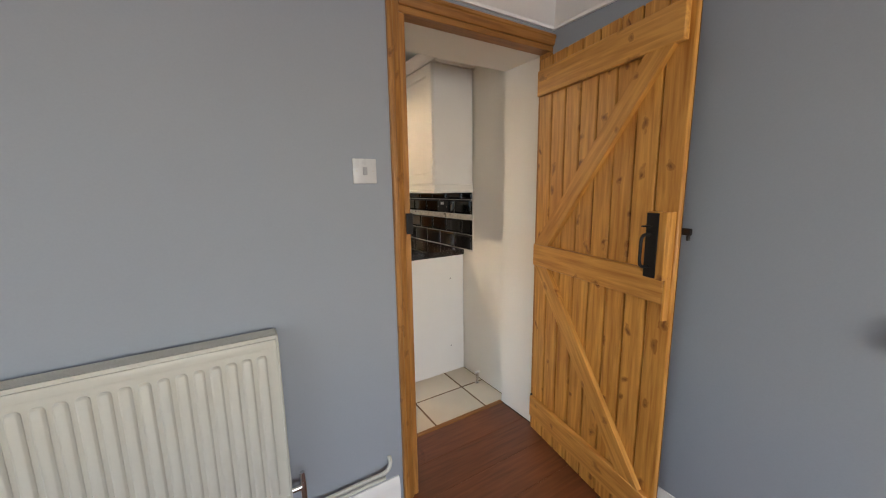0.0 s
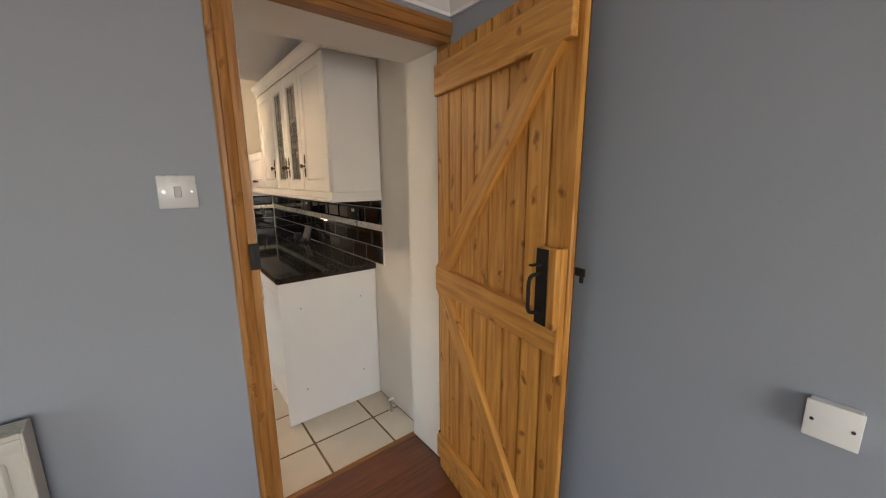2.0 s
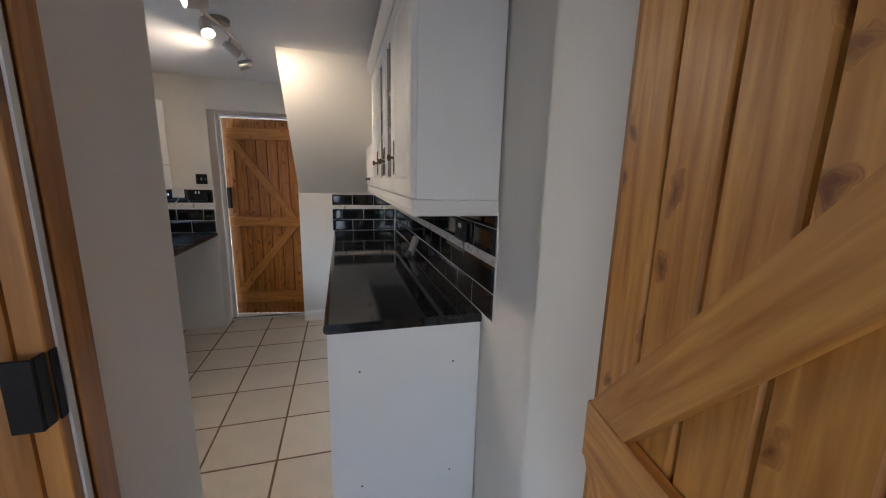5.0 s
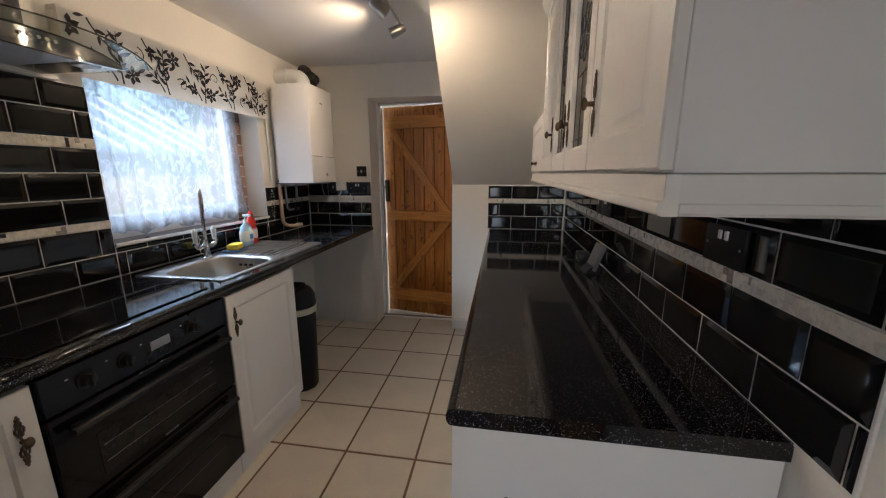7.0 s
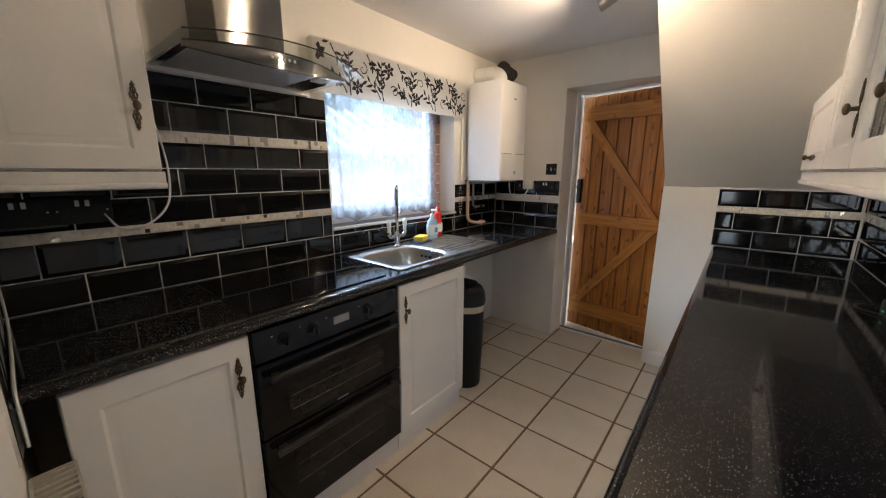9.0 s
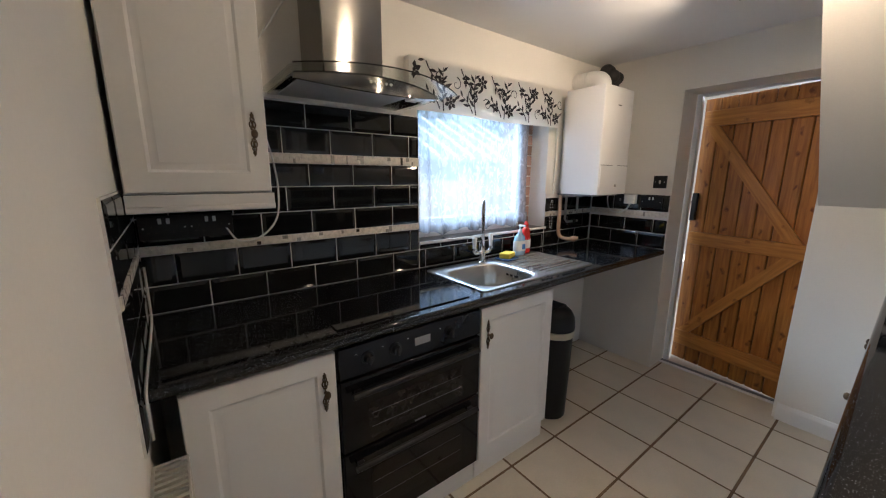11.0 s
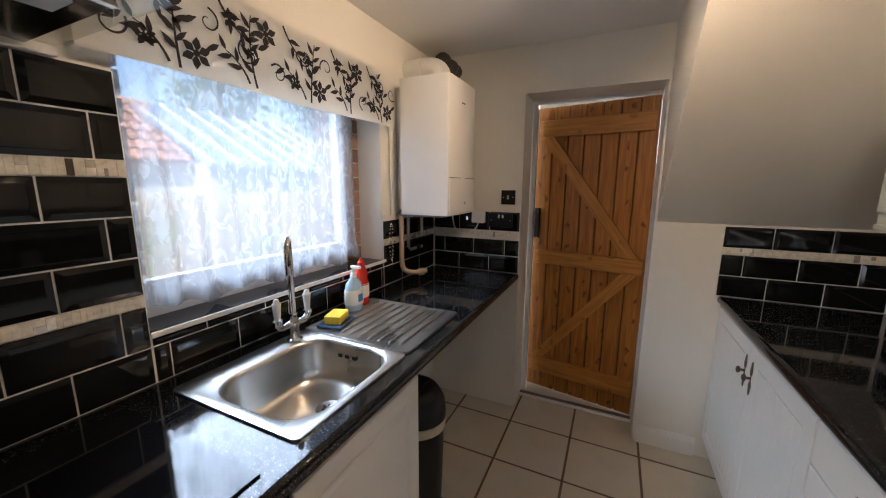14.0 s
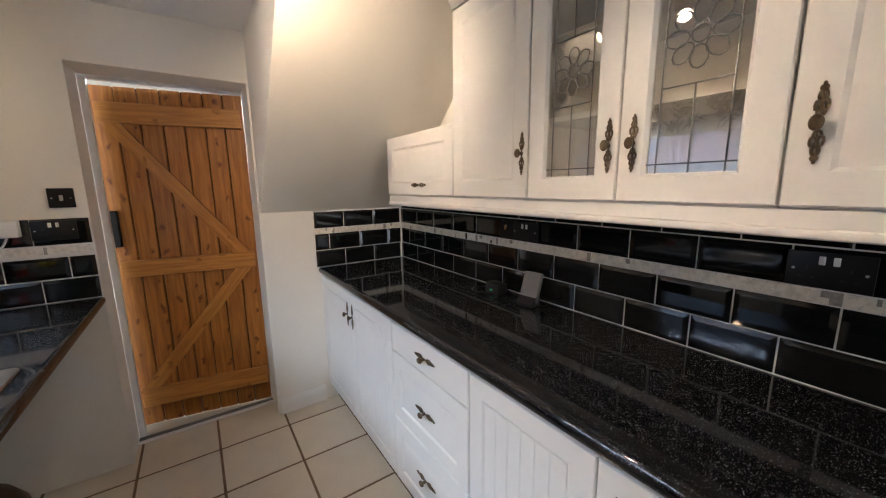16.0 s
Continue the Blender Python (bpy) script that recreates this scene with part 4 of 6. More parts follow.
tap = thing("mixer_tap", pose(-0.365, 3.315, 0.916), "chrome bridge mixer tap with white lever handles", "tap")
tb = spin(bmesh.new(), [(0.026, 0), (0.026, 0.006), (0.018, 0.012), (0.016, 0.05), (0.02, 0.056), (0.02, 0.072), (0.014, 0.08), (0.013, 0.10)], seg=20)
part("body", tb, CHROME, tap)
part("spout", tube(bmesh.new(), smooth_curve([(0, 0, 0.09), (0, 0, 0.20), (0, 0, 0.30), (0.0085, -0.0085, 0.345), (0.032, -0.032, 0.365), (0.055, -0.055, 0.345), (0.062, -0.062, 0.30), (0.062, -0.062, 0.255)], 6), 0.0105, 12), CHROME, tap)
for s in (-1, 1):
    part("arm", tube(bmesh.new(), smooth_curve([(0, s * 0.012, 0.064), (0, s * 0.045, 0.062), (0, s * 0.062, 0.075), (0, s * 0.064, 0.092)], 5), [0.012] * 11 + [0.015] * 5, 10), CHROME, tap)
    lev = spin(bmesh.new(), [(0.009, 0), (0.0095, 0.008), (0.013, 0.046), (0.0142, 0.058), (0.009, 0.065), (0.0085, 0.071), (0.005, 0.075)], (0, s * 0.064, 0.092), 14)
    part("lever", lev, PLASTIC_WHITE, tap, "white ceramic tap lever")

# ---- cooker hood ----
hood = thing("cooker_hood", pose(0, 2.51, 0), "stainless chimney cooker hood with a curved glass canopy", "cooker hood")
part("chimney", boxes((XW + 0.002, -0.24, -0.125, 0.115, 1.753, TOP - 0.001), bevel=0.003), HOOD_STEEL, hood)
HY, HS = 0.345, 0.295


def hood_z(y):
    return 1.752 - 0.016 * (y / HY) ** 2


def hood_x(y):
    return 0.07 - 0.125 * (y / HY) ** 2


gb = bmesh.new()
n = 28
rows = []
for i in range(n + 1):
    y = -HS + (HS + HY) * i / n
    z = hood_z(y)
    rows.append([gb.verts.new(v) for v in ((XW + 0.003, y, z), (hood_x(y), y, z), (hood_x(y), y, z - 0.006), (XW + 0.003, y, z - 0.006))])
for p, q in zip(rows, rows[1:]):
    for j in range(4):
        gb.faces.new((p[j], q[j], q[(j + 1) % 4], p[(j + 1) % 4]))
gb.faces.new(rows[0])
gb.faces.new(rows[-1][::-1])
bmesh.ops.recalc_face_normals(gb, faces=gb.faces)
canopy = part("canopy", gb, HOOD_GLASS, hood, "curved clear glass canopy")
part("edge_trim", tube(bmesh.new(), [(hood_x(y) + 0.001, y, hood_z(y) - 0.003) for y in (-HS + (HS + HY) * i / n for i in range(n + 1))], 0.0022, 6), DARK_VENT, canopy)
fb = bmesh.new()
rows = []
BY, BS = 0.30, 0.27
for i in range(n + 1):
    y = -BS + (BS + BY) * i / n
    top = hood_z(y) - 0.007
    xf = hood_x(y) - 0.105
    drop = 0.012 + 0.044 * (1 - (y / BY) ** 2)
    rows.append([fb.verts.new(v) for v in ((XW + 0.003, y, top), (xf, y, top), (xf + 0.008, y, top - drop * 0.5), (xf + 0.010, y, top - drop), (xf - 0.004, y, top - drop), (xf - 0.014, y, top - 0.009), (XW + 0.003, y, top - 0.009))])
for p, q in zip(rows, rows[1:]):
    for j in range(7):
        fb.faces.new((p[j], q[j], q[(j + 1) % 7], p[(j + 1) % 7]))
fb.faces.new(rows[0])
fb.faces.new(rows[-1][::-1])
bmesh.ops.recalc_face_normals(fb, faces=fb.faces)
body = part("body", fb, HOOD_STEEL, hood, smooth=30)
part("top_trim", tube(bmesh.new(), [(hood_x(y) - 0.1035, y, hood_z(y) - 0.0085) for y in (-BS + (BS + BY) * i / n for i in range(n + 1))], 0.0022, 6), DARK_VENT, body)
part("filter", boxes((XW + 0.04, -0.14, -0.24, 0.20, 1.7255, 1.737), bevel=0.002), HOOD_UNDER, body, "dark grey filter panel")
part("hood_lamp", boxes((-0.24, -0.17, 0.215, 0.265, 1.722, 1.731), bevel=0.001), PLASTIC_WHITE, body)
for k in range(5):
    y = -0.045 + k * 0.019
    part("button", cyl(bmesh.new(), (hood_x(y) - 0.106, y, 1.722), (hood_x(y) - 0.094, y, 1.722), 0.0048, seg=12), NICKEL, body)
solid("tile_trim", boxes((XW + 0.002, XW + 0.022, 2.18, 2.86, 1.712, 1.7345), bevel=0.003), GLOSS_WHITE, "white painted batten above the tiles", "trim")
part("flex", tube(bmesh.new(), smooth_curve([(-0.46, -0.345, 1.80), (-0.462, -0.30, 1.90), (-0.462, -0.22, 2.02), (-0.462, -0.17, 2.10)], 8), 0.004, 6), PLASTIC_WHITE, hood)
solid("white_cable", tube(bmesh.new(), smooth_curve([(-0.474, 2.20, 1.72), (-0.474, 2.205, 1.62), (-0.474, 2.235, 1.50), (-0.474, 2.25, 1.36), (-0.474, 2.235, 1.24), (-0.474, 2.17, 1.17), (-0.474, 2.09, 1.16), (-0.474, 2.05, 1.215)], 8), 0.0038, 6), PLASTIC_WHITE, "loose white flex hanging over the tiles", "cable")
# tube stands in for the white sealant line between worktop and return wall
solid("white_cable", tube(bmesh.new(), smooth_curve([(-0.455, 1.787, 1.10), (-0.45, 1.787, 0.95), (-0.40, 1.787, 0.917), (-0.15, 1.788, 0.916), (0.06, 1.787, 0.916), (0.112, 1.787, 0.90), (0.118, 1.787, 0.84), (0.116, 1.787, 0.79)], 8), 0.0036, 6), PLASTIC_WHITE, "white sealant line along the worktop end, modelled as a flex", "cable")


# ---- sockets and switches ----
def faceplate(name, m, w, h, material, label, rockers=(), screws=(), rocker_mat=None, holes=()):
    ob = thing(name, m, label, "socket" if "socket" in name else "switch")
    part("plate", boxes((-w / 2, w / 2, -0.009, -0.0005, -h / 2, h / 2), bevel=0.0025, seg=2), material, ob)
    for x, z, rw, rh in rockers:
        part("rocker", boxes((x - rw / 2, x + rw / 2, -0.0135, -0.0088, z - rh / 2, z + rh / 2), bevel=0.0012), rocker_mat or material, ob)
    for x, z in screws:
        part("screw", cyl(bmesh.new(), (x, -0.0088, z), (x, -0.0102, z), 0.0032, seg=10), NICKEL, ob)
    for x, z, rw, rh in holes:
        part("pin_hole", boxes((x - rw / 2, x + rw / 2, -0.0096, -0.0089, z - rh / 2, z + rh / 2)), DARK_GAP, ob)
    return ob


PINS = [(s * 0.036 + dx, z, w, h) for s in (-1, 1) for dx, z, w, h in ((0, 0.004, 0.004, 0.009), (-0.011, -0.018, 0.007, 0.004), (0.011, -0.018, 0.007, 0.004))]
ROCK = [(-0.012, 0.024, 0.011, 0.02), (0.012, 0.024, 0.011, 0.02)]
SOCKET_LABEL = "black double wall socket with bright rockers"


def socket(m):
    return faceplate("double_socket", m, 0.146, 0.086, BLACK_PLASTIC, SOCKET_LABEL, ROCK, [(-0.06, 0), (0.06, 0)], PLASTIC_WHITE, PINS)


for y in (3.445, 2.505):
    socket(pose(XE - 0.0155, y, 1.206, 0, 0, -90))
faceplate("fused_switch", pose(XE - 0.0155, 3.562, 1.206, 0, 0, -90), 0.086, 0.086, BLACK_PLASTIC, "black fused switch beside the worktop socket", [(0, 0.012, 0.014, 0.022)], [], CHROME)
for y in (1.86, 2.0):
    socket(pose(XW + 0.0155, y, 1.23, 0, 0, 90))
socket(pose(-0.02, YN - 0.0155, 1.24))
faceplate("fused_switch", pose(-0.24, YN - 0.0155, 1.245), 0.086, 0.086, BLACK_PLASTIC, "black fused switch above the tiles", [(0, 0.0, 0.014, 0.022)], [], CHROME)
faceplate("light_switch", pose(0.017, YN - 0.0005, 1.38), 0.086, 0.086, BLACK_PLASTIC, "black single light switch on the end wall", [(0, 0, 0.012, 0.024)], [(-0.03, 0), (0.03, 0)], NICKEL)
faceplate("light_switch", pose(0.708, LN - 0.0005, 1.402), 0.086, 0.086, SWITCH_PLATE, "off-white plastic single light switch beside the doorway", [(0.0, 0, 0.016, 0.028)], [(-0.03, 0), (0.03, 0)], GREY_SWITCH)
cover = thing("blank_plate", pose(LE - 0.0005, 0.246, 0.962, 0, 0, -90), "blank white cover plate on a surface box on the grey wall", "cover plate")
part("back_box", boxes((-0.036, 0.036, -0.022, -0.0005, -0.036, 0.036), bevel=0.002), PLASTIC_WHITE, cover)
part("plate", boxes((-0.039, 0.039, -0.030, -0.0222, -0.039, 0.039), bevel=0.0025, seg=2), PLASTIC_WHITE, cover)
for x in (-0.028, 0.028):
    part("screw", cyl(bmesh.new(), (x, -0.0298, 0.0), (x, -0.0312, 0.0), 0.0034, seg=10), DARK_GAP, cover)

# ---- boiler corner ----
boiler = thing("wall_boiler", pose(XW + 0.003, 4.135, 1.295), "white wall-hung combination boiler in the corner", "boiler")
part("mounting_frame", boxes((0.001, 0.0595, 0.06, 0.34, 0.02, 0.66)), BOILER_WHITE, boiler)
part("casing", prism([(0.06, 0), (0.322, 0), (0.333, 0.004), (0.338, 0.015), (0.341, 0.185), (0.338, 0.355), (0.333, 0.366), (0.322, 0.37), (0.06, 0.37)], "z", 0.0, 0.688), BOILER_WHITE, boiler)
flap = part("control_flap", prism([(0.3385, 0.012), (0.3415, 0.014), (0.3445, 0.185), (0.3415, 0.356), (0.3385, 0.358)], "z", 0.008, 0.192), BOILER_WHITE, boiler)
part("flap_seam", boxes((0.337, 0.3405, 0.010, 0.360, 0.1925, 0.196)), GREY_PLASTIC, flap)
part("knob", cyl(bmesh.new(), (0.342, 0.2, 0.06), (0.351, 0.2, 0.06), 0.009, seg=14), NICKEL, boiler)
part("badge", boxes((0.3395, 0.3425, 0.16, 0.20, 0.575, 0.582)), GREY_PLASTIC, boiler)
part("base_tray", boxes((0.02, 0.29, 0.02, 0.35, -0.012, -0.0005)), GREY_PLASTIC, boiler)
flue = thing("boiler_flue", pose(XW + 0.003, 4.32, 1.985), "white plastic flue bend with a black collar", "flue")
part("pipe", tube(bmesh.new(), smooth_curve([(0.002, 0, 0.085), (0.08, 0, 0.085), (0.16, 0, 0.08), (0.20, 0, 0.05), (0.20, 0, 0.0)], 6), 0.056, 18), PLASTIC_WHITE, flue)
part("ring", tube(bmesh.new(), [(0.085, 0, 0.085), (0.105, 0, 0.085)], 0.061, 18), PLASTIC_WHITE, flue)
cb = bmesh.new()
for k in range(7):
    ball(cb, (0.19 + 0.03 * math.cos(k * 2.4), 0.085 + 0.012 * k, 0.10 + 0.05 * math.sin(k * 1.9)), 0.05, (1, 0.8, 0.9), 10, 7)
part("collar", cb, DARK_VENT, flue, "black crumpled flue wrap")
pipes = thing("boiler_pipes", pose(0, 0, 0), "beige waste and grey supply pipes below the boiler", "pipe")
part("waste_pipe", tube(bmesh.new(), smooth_curve([(-0.45, 4.16, 1.285), (-0.45, 4.16, 1.16), (-0.45, 4.16, 1.03), (-0.44, 4.165, 0.985), (-0.41, 4.18, 0.968), (-0.37, 4.21, 0.965), (-0.33, 4.235, 0.975)], 6), 0.0135, 10), PLASTIC_BEIGE, pipes)
part("elbow", tube(bmesh.new(), [(-0.372, 4.209, 0.965), (-0.345, 4.226, 0.97)], 0.021, 10), PLASTIC_BEIGE, pipes)
part("supply_pipe", tube(bmesh.new(), [(-0.455, 4.24, 1.285), (-0.455, 4.24, 1.10), (-0.455, 4.27, 1.08), (-0.455, 4.40, 1.08)], 0.009, 8), NICKEL, pipes)
part("supply_pipe", tube(bmesh.new(), [(-0.40, 4.30, 1.285), (-0.40, 4.30, 1.17)], 0.009, 8), NICKEL, pipes)
part("valve", boxes((-0.468, -0.442, 4.33, 4.37, 1.068, 1.094), bevel=0.004), BLACK_IRON, pipes)
part("riser", tube(bmesh.new(), [(-0.486, 4.118, 1.29), (-0.486, 4.118, 1.78)], 0.006, 8), PLASTIC_WHITE, pipes)
cord = bmesh.new()
for k in range(24):
    a = k * math.pi / 12
    ball(cord, (-0.474, 4.095 + 0.016 * math.cos(a), 1.145 + 0.10 * math.sin(a)), 0.0035, u=6, v=5)
cord = solid("blind_cord", cord, PLASTIC_WHITE, "looped white bead cord of the blind", "cord", kind="stuff")
spur = thing("wall_box", pose(-0.16, YN - 0.0155, 1.255), "small white plastic junction box with a looped cable", "junction box")
part("box", boxes((-0.04, 0.04, -0.04, -0.0005, -0.035, 0.035), bevel=0.004), PLASTIC_WHITE, spur)
part("flex", tube(bmesh.new(), smooth_curve([(0.0, -0.02, -0.034), (-0.02, -0.03, -0.075), (-0.08, -0.03, -0.105), (-0.15, -0.025, -0.085), (-0.175, -0.02, -0.02), (-0.175, -0.02, 0.03)], 7), 0.0045, 6), PLASTIC_WHITE, spur)

# ---- blind and voile ----
blind = thing("window_valance", pose(XW + 0.003, 2.875, 1.735), "cream fabric window valance with black flowering vines", "blind")
VL, VH, VD = 1.22, 0.25, 0.05
fb = bmesh.new()
cols = 40
grid = []
for i in range(cols + 1):
    y = VL * i / cols
    grid.append([fb.verts.new((VD + 0.0025 * math.sin(y * 19) * (1 - k / 5) + 0.0015 * math.sin(y * 47 + k), y, VH * k / 5 + 0.004 * math.sin(y * 7) * (1 - k / 5))) for k in range(6)])
for a, b in zip(grid, grid[1:]):
    for k in range(5):
        fb.faces.new((a[k], b[k], b[k + 1], a[k + 1]))
for f in fb.faces:
    f.smooth = True
bmesh.ops.solidify(fb, geom=fb.faces[:], thickness=0.002)
bmesh.ops.recalc_face_normals(fb, faces=fb.faces)
cloth = part("fabric", fb, FABRIC, blind)
part("board", boxes((0, VD - 0.004, 0.0, VL, VH - 0.02, VH - 0.002), bevel=0.002), GLOSS_WHITE, blind)
for y in (0.0, VL - 0.012):
    part("return", boxes((0, VD - 0.003, y, y + 0.012, 0.012, VH - 0.021), bevel=0.001), FABRIC, blind)

pb = bmesh.new()


def inside(y, z):
    return 0.004 < y < VL - 0.004 and 0.006 < z < VH - 0.004


def poly(pts):
    """A flat printed shape, lying just proud of the cloth, cut to it."""
    if all(inside(*p) for p in pts):
        v = [pb.verts.new((VD + 0.0052, y, z)) for y, z in pts]
        pb.faces.new(v)


def stroke(pts, w):
    k = len(pts) - 1
    for i in range(k):
        (y0, z0), (y1, z1) = pts[i], pts[i + 1]
        d = math.hypot(y1 - y0, z1 - z0) or 1
        ny, nz = -(z1 - z0) / d, (y1 - y0) / d
        wa, wb = w * (1 - 0.6 * i / k) / 2, w * (1 - 0.6 * (i + 1) / k) / 2
        poly([(y0 - ny * wa, z0 - nz * wa), (y1 - ny * wb, z1 - nz * wb), (y1 + ny * wb, z1 + nz * wb), (y0 + ny * wa, z0 + nz * wa)])


def leaf_at(y, z, a, s):
    c, q = math.cos(a), math.sin(a)
    out = [(0, 0), (0.3, 0.17), (0.6, 0.16), (1, 0), (0.6, -0.12), (0.3, -0.14)]
    poly([(y + s * (u * c - v * q), z + s * (u * q + v * c)) for u, v in out])


def bloom(y, z, s, n=6, hollow=False):
    for k in range(n):
        a = 2 * math.pi * k / n + 0.4
        if hollow:
            stroke([(y + s * 0.45 * math.cos(a), z + s * 0.45 * math.sin(a)), (y + s * math.cos(a + 0.3), z + s * math.sin(a + 0.3)), (y + s * math.cos(a + 0.8), z + s * math.sin(a + 0.8)), (y + s * 0.5 * math.cos(a + 1.0), z + s * 0.5 * math.sin(a + 1.0))], 0.006)
        else:
            out = [(0.12, 0.0), (0.55, 0.30), (1.0, 0.04), (0.8, -0.16), (0.5, -0.26)]
            c, q = math.cos(a), math.sin(a)
            poly([(y + s * (u * c - v * q), z + s * (u * q + v * c)) for u, v in out])
    poly([(y + 0.22 * s * math.cos(j), z + 0.22 * s * math.sin(j)) for j in (k * math.pi / 4 for k in range(8))])


def spiral(y, z, r, turn, start, w=0.0085):
    pts = []
    for k in range(26):
        t = k / 25
        a = start + turn * t
        rr = r * (1 - 0.82 * t)
        pts.append((y + rr * math.cos(a), z + rr * math.sin(a)))
    stroke(pts, w)


def frond(y, z, a, n, lean, step=0.021):
    """A bending stem with slender leaves on both sides."""
    pts = []
    for k in range(n):
        pts.append((y, z))
        y, z, a = y + step * math.cos(a), z + step * math.sin(a), a + lean
        if k % 2 == 1:
            leaf_at(y, z, a + 0.75, 0.050)
        elif k > 1:
            leaf_at(y, z, a - 0.8, 0.043)
    stroke(pts, 0.008)


for i in range(6):
    b = -0.02 + i * 0.225
    frond(b, 0.012, 1.5 + 0.15 * (i % 3), 11, -0.045 + 0.03 * (i % 2))
    frond(b + 0.115, 0.235, -1.1, 8, 0.11)
    frond(b + 0.20, 0.02, 2.0, 6, 0.16)
    bloom(b + 0.045, 0.185 - 0.125 * (i % 2), 0.042)
    bloom(b + 0.15, 0.065 + 0.12 * (i % 2), 0.028, 5)
    bloom(b + 0.205, 0.165 - 0.06 * (i % 2), 0.019, 5)
    spiral(b + 0.205, 0.165 - 0.06 * (i % 2), 0.040, 5.6, 1.2 + i, 0.006)
    spiral(b + 0.085, 0.075 + 0.08 * (i % 2), 0.034, -6.4, 0.5 + i, 0.006)
tagged(part("print", pb, FABRIC_BLACK, cloth, "black flocked vine and flower print", smooth=None), kind="stuff")

nb = bmesh.new()
cols, rws = 170, 14
grid = []
for i in range(cols + 1):
    u = i / cols
    y = 2.968 + 0.985 * u
    col = []
    for k in range(rws + 1):
        v = k / rws
        amp = 0.012 * (0.5 + 0.5 * (1 - v))
        x = -0.585 + amp * math.sin(u * 68 + 1.5 * math.sin(u * 11)) + 0.006 * math.sin(u * 23 + 2 * v)
        z = 1.085 + 0.012 * math.sin(u * 21) + 0.008 * math.sin(u * 50) + (1.89 - 1.085) * v
        col.append(nb.verts.new((x, y + 0.01 * math.sin(v * 3 + u * 9), z)))
    grid.append(col)
for a, b in zip(grid, grid[1:]):
    for k in range(rws):
        nb.faces.new((a[k], b[k], b[k + 1], a[k + 1]))
voile = thing("voile_curtain", pose(0, 0, 0), "gathered white patterned voile net curtain in the window", "curtain")
part("net", nb, NET, voile, smooth=180)
hb = bmesh.new()
grid = []
for i in range(cols + 1):
    u = i / cols
    grid.append([hb.verts.new((-0.577 + 0.011 * math.sin(u * 68 + 1.5 * math.sin(u * 11)), 2.968 + 0.985 * u, 1.083 + 0.012 * math.sin(u * 21) + 0.008 * math.sin(u * 50) + 0.035 * k + 0.004 * k * math.sin(u * 33))) for k in range(3)])
for p, q in zip(grid, grid[1:]):
    for k in range(2):
        hb.faces.new((p[k], q[k], q[k + 1], p[k + 1]))
part("hem", hb, NET, voile, "doubled voile hem", smooth=180)
part("wire", tube(bmesh.new(), [(-0.585, 2.957, 1.893), (-0.585, 4.038, 1.893)], 0.004, 6), PLASTIC_WHITE, voile)

# ---- bin, bottles, sponge ----
bin_ = thing("waste_bin", pose(-0.075, 3.60, 0), "black swing-top kitchen bin with a cream liner showing", "bin")
part("drum", spin(bmesh.new(), [(0.112, 0.003), (0.116, 0.012), (0.125, 0.30), (0.130, 0.545), (0.130, 0.55)], seg=28, sx=1.1, sy=0.9), BLACK_PLASTIC, bin_)
part("liner", spin(bmesh.new(), [(0.1335, 0.515), (0.136, 0.53), (0.135, 0.552), (0.126, 0.556)], seg=28, sx=1.1, sy=0.9), BAG, bin_, "cream bin liner edge")
lid = part("lid", spin(bmesh.new(), [(0.136, 0.557), (0.137, 0.575), (0.132, 0.625), (0.112, 0.662), (0.07, 0.682), (0.02, 0.688)], seg=28, sx=1.1, sy=0.9), BLACK_PLASTIC, bin_)
part("flap", boxes((-0.07, 0.07, -0.075, 0.06, 0.668, 0.6875), bevel=0.006), BLACK_PLASTIC, lid)

soap = thing("soap_bottle", pose(-0.380, 3.655, 0.9172), "clear pump bottle of pale blue liquid soap", "bottle")
soap.scale = (1.18, 1.18, 1.18)
part("body", spin(bmesh.new(), [(0.030, 0), (0.034, 0.006), (0.036, 0.06), (0.030, 0.10), (0.014, 0.118), (0.012, 0.124)], seg=20, sx=0.8, sy=1.1), BOTTLE_CLEAR, soap)
part("label", spin(bmesh.new(), [(0.0362, 0.025), (0.0368, 0.045), (0.036, 0.07), (0.0345, 0.08)], seg=20, sx=0.8, sy=1.1), PLASTIC_WHITE, soap)
part("badge", boxes((0.0285, 0.0312, -0.012, 0.012, 0.036, 0.064), bevel=0.001), LABEL_BLUE, soap)
pump = bmesh.new()
cyl(pump, (0, 0, 0.124), (0, 0, 0.138), 0.012, 0.01, 12)
cyl(pump, (0, 0, 0.138), (0, 0, 0.158), 0.004, seg=8)
box(pump, -0.008, 0.034, -0.006, 0.006, 0.156, 0.166, 0.002)
part("pump", pump, PLASTIC_WHITE, soap)
wash = thing("detergent_bottle", pose(-0.400, 3.735, 0.9172), "red washing-up liquid bottle behind the soap", "bottle")
wash.scale = (1.15, 1.15, 1.15)
part("body", spin(bmesh.new(), [(0.028, 0), (0.031, 0.006), (0.032, 0.08), (0.026, 0.105), (0.030, 0.125), (0.016, 0.150), (0.012, 0.154)], seg=20, sx=0.75, sy=1.05), BOTTLE_RED, wash)
part("cap", spin(bmesh.new(), [(0.014, 0.154), (0.014, 0.168), (0.008, 0.174), (0.006, 0.184)], seg=14), BOTTLE_RED, wash)
part("label", spin(bmesh.new(), [(0.0318, 0.03), (0.0328, 0.05), (0.0326, 0.075), (0.0312, 0.084)], seg=20, sx=0.75, sy=1.05), PLASTIC_WHITE, wash)
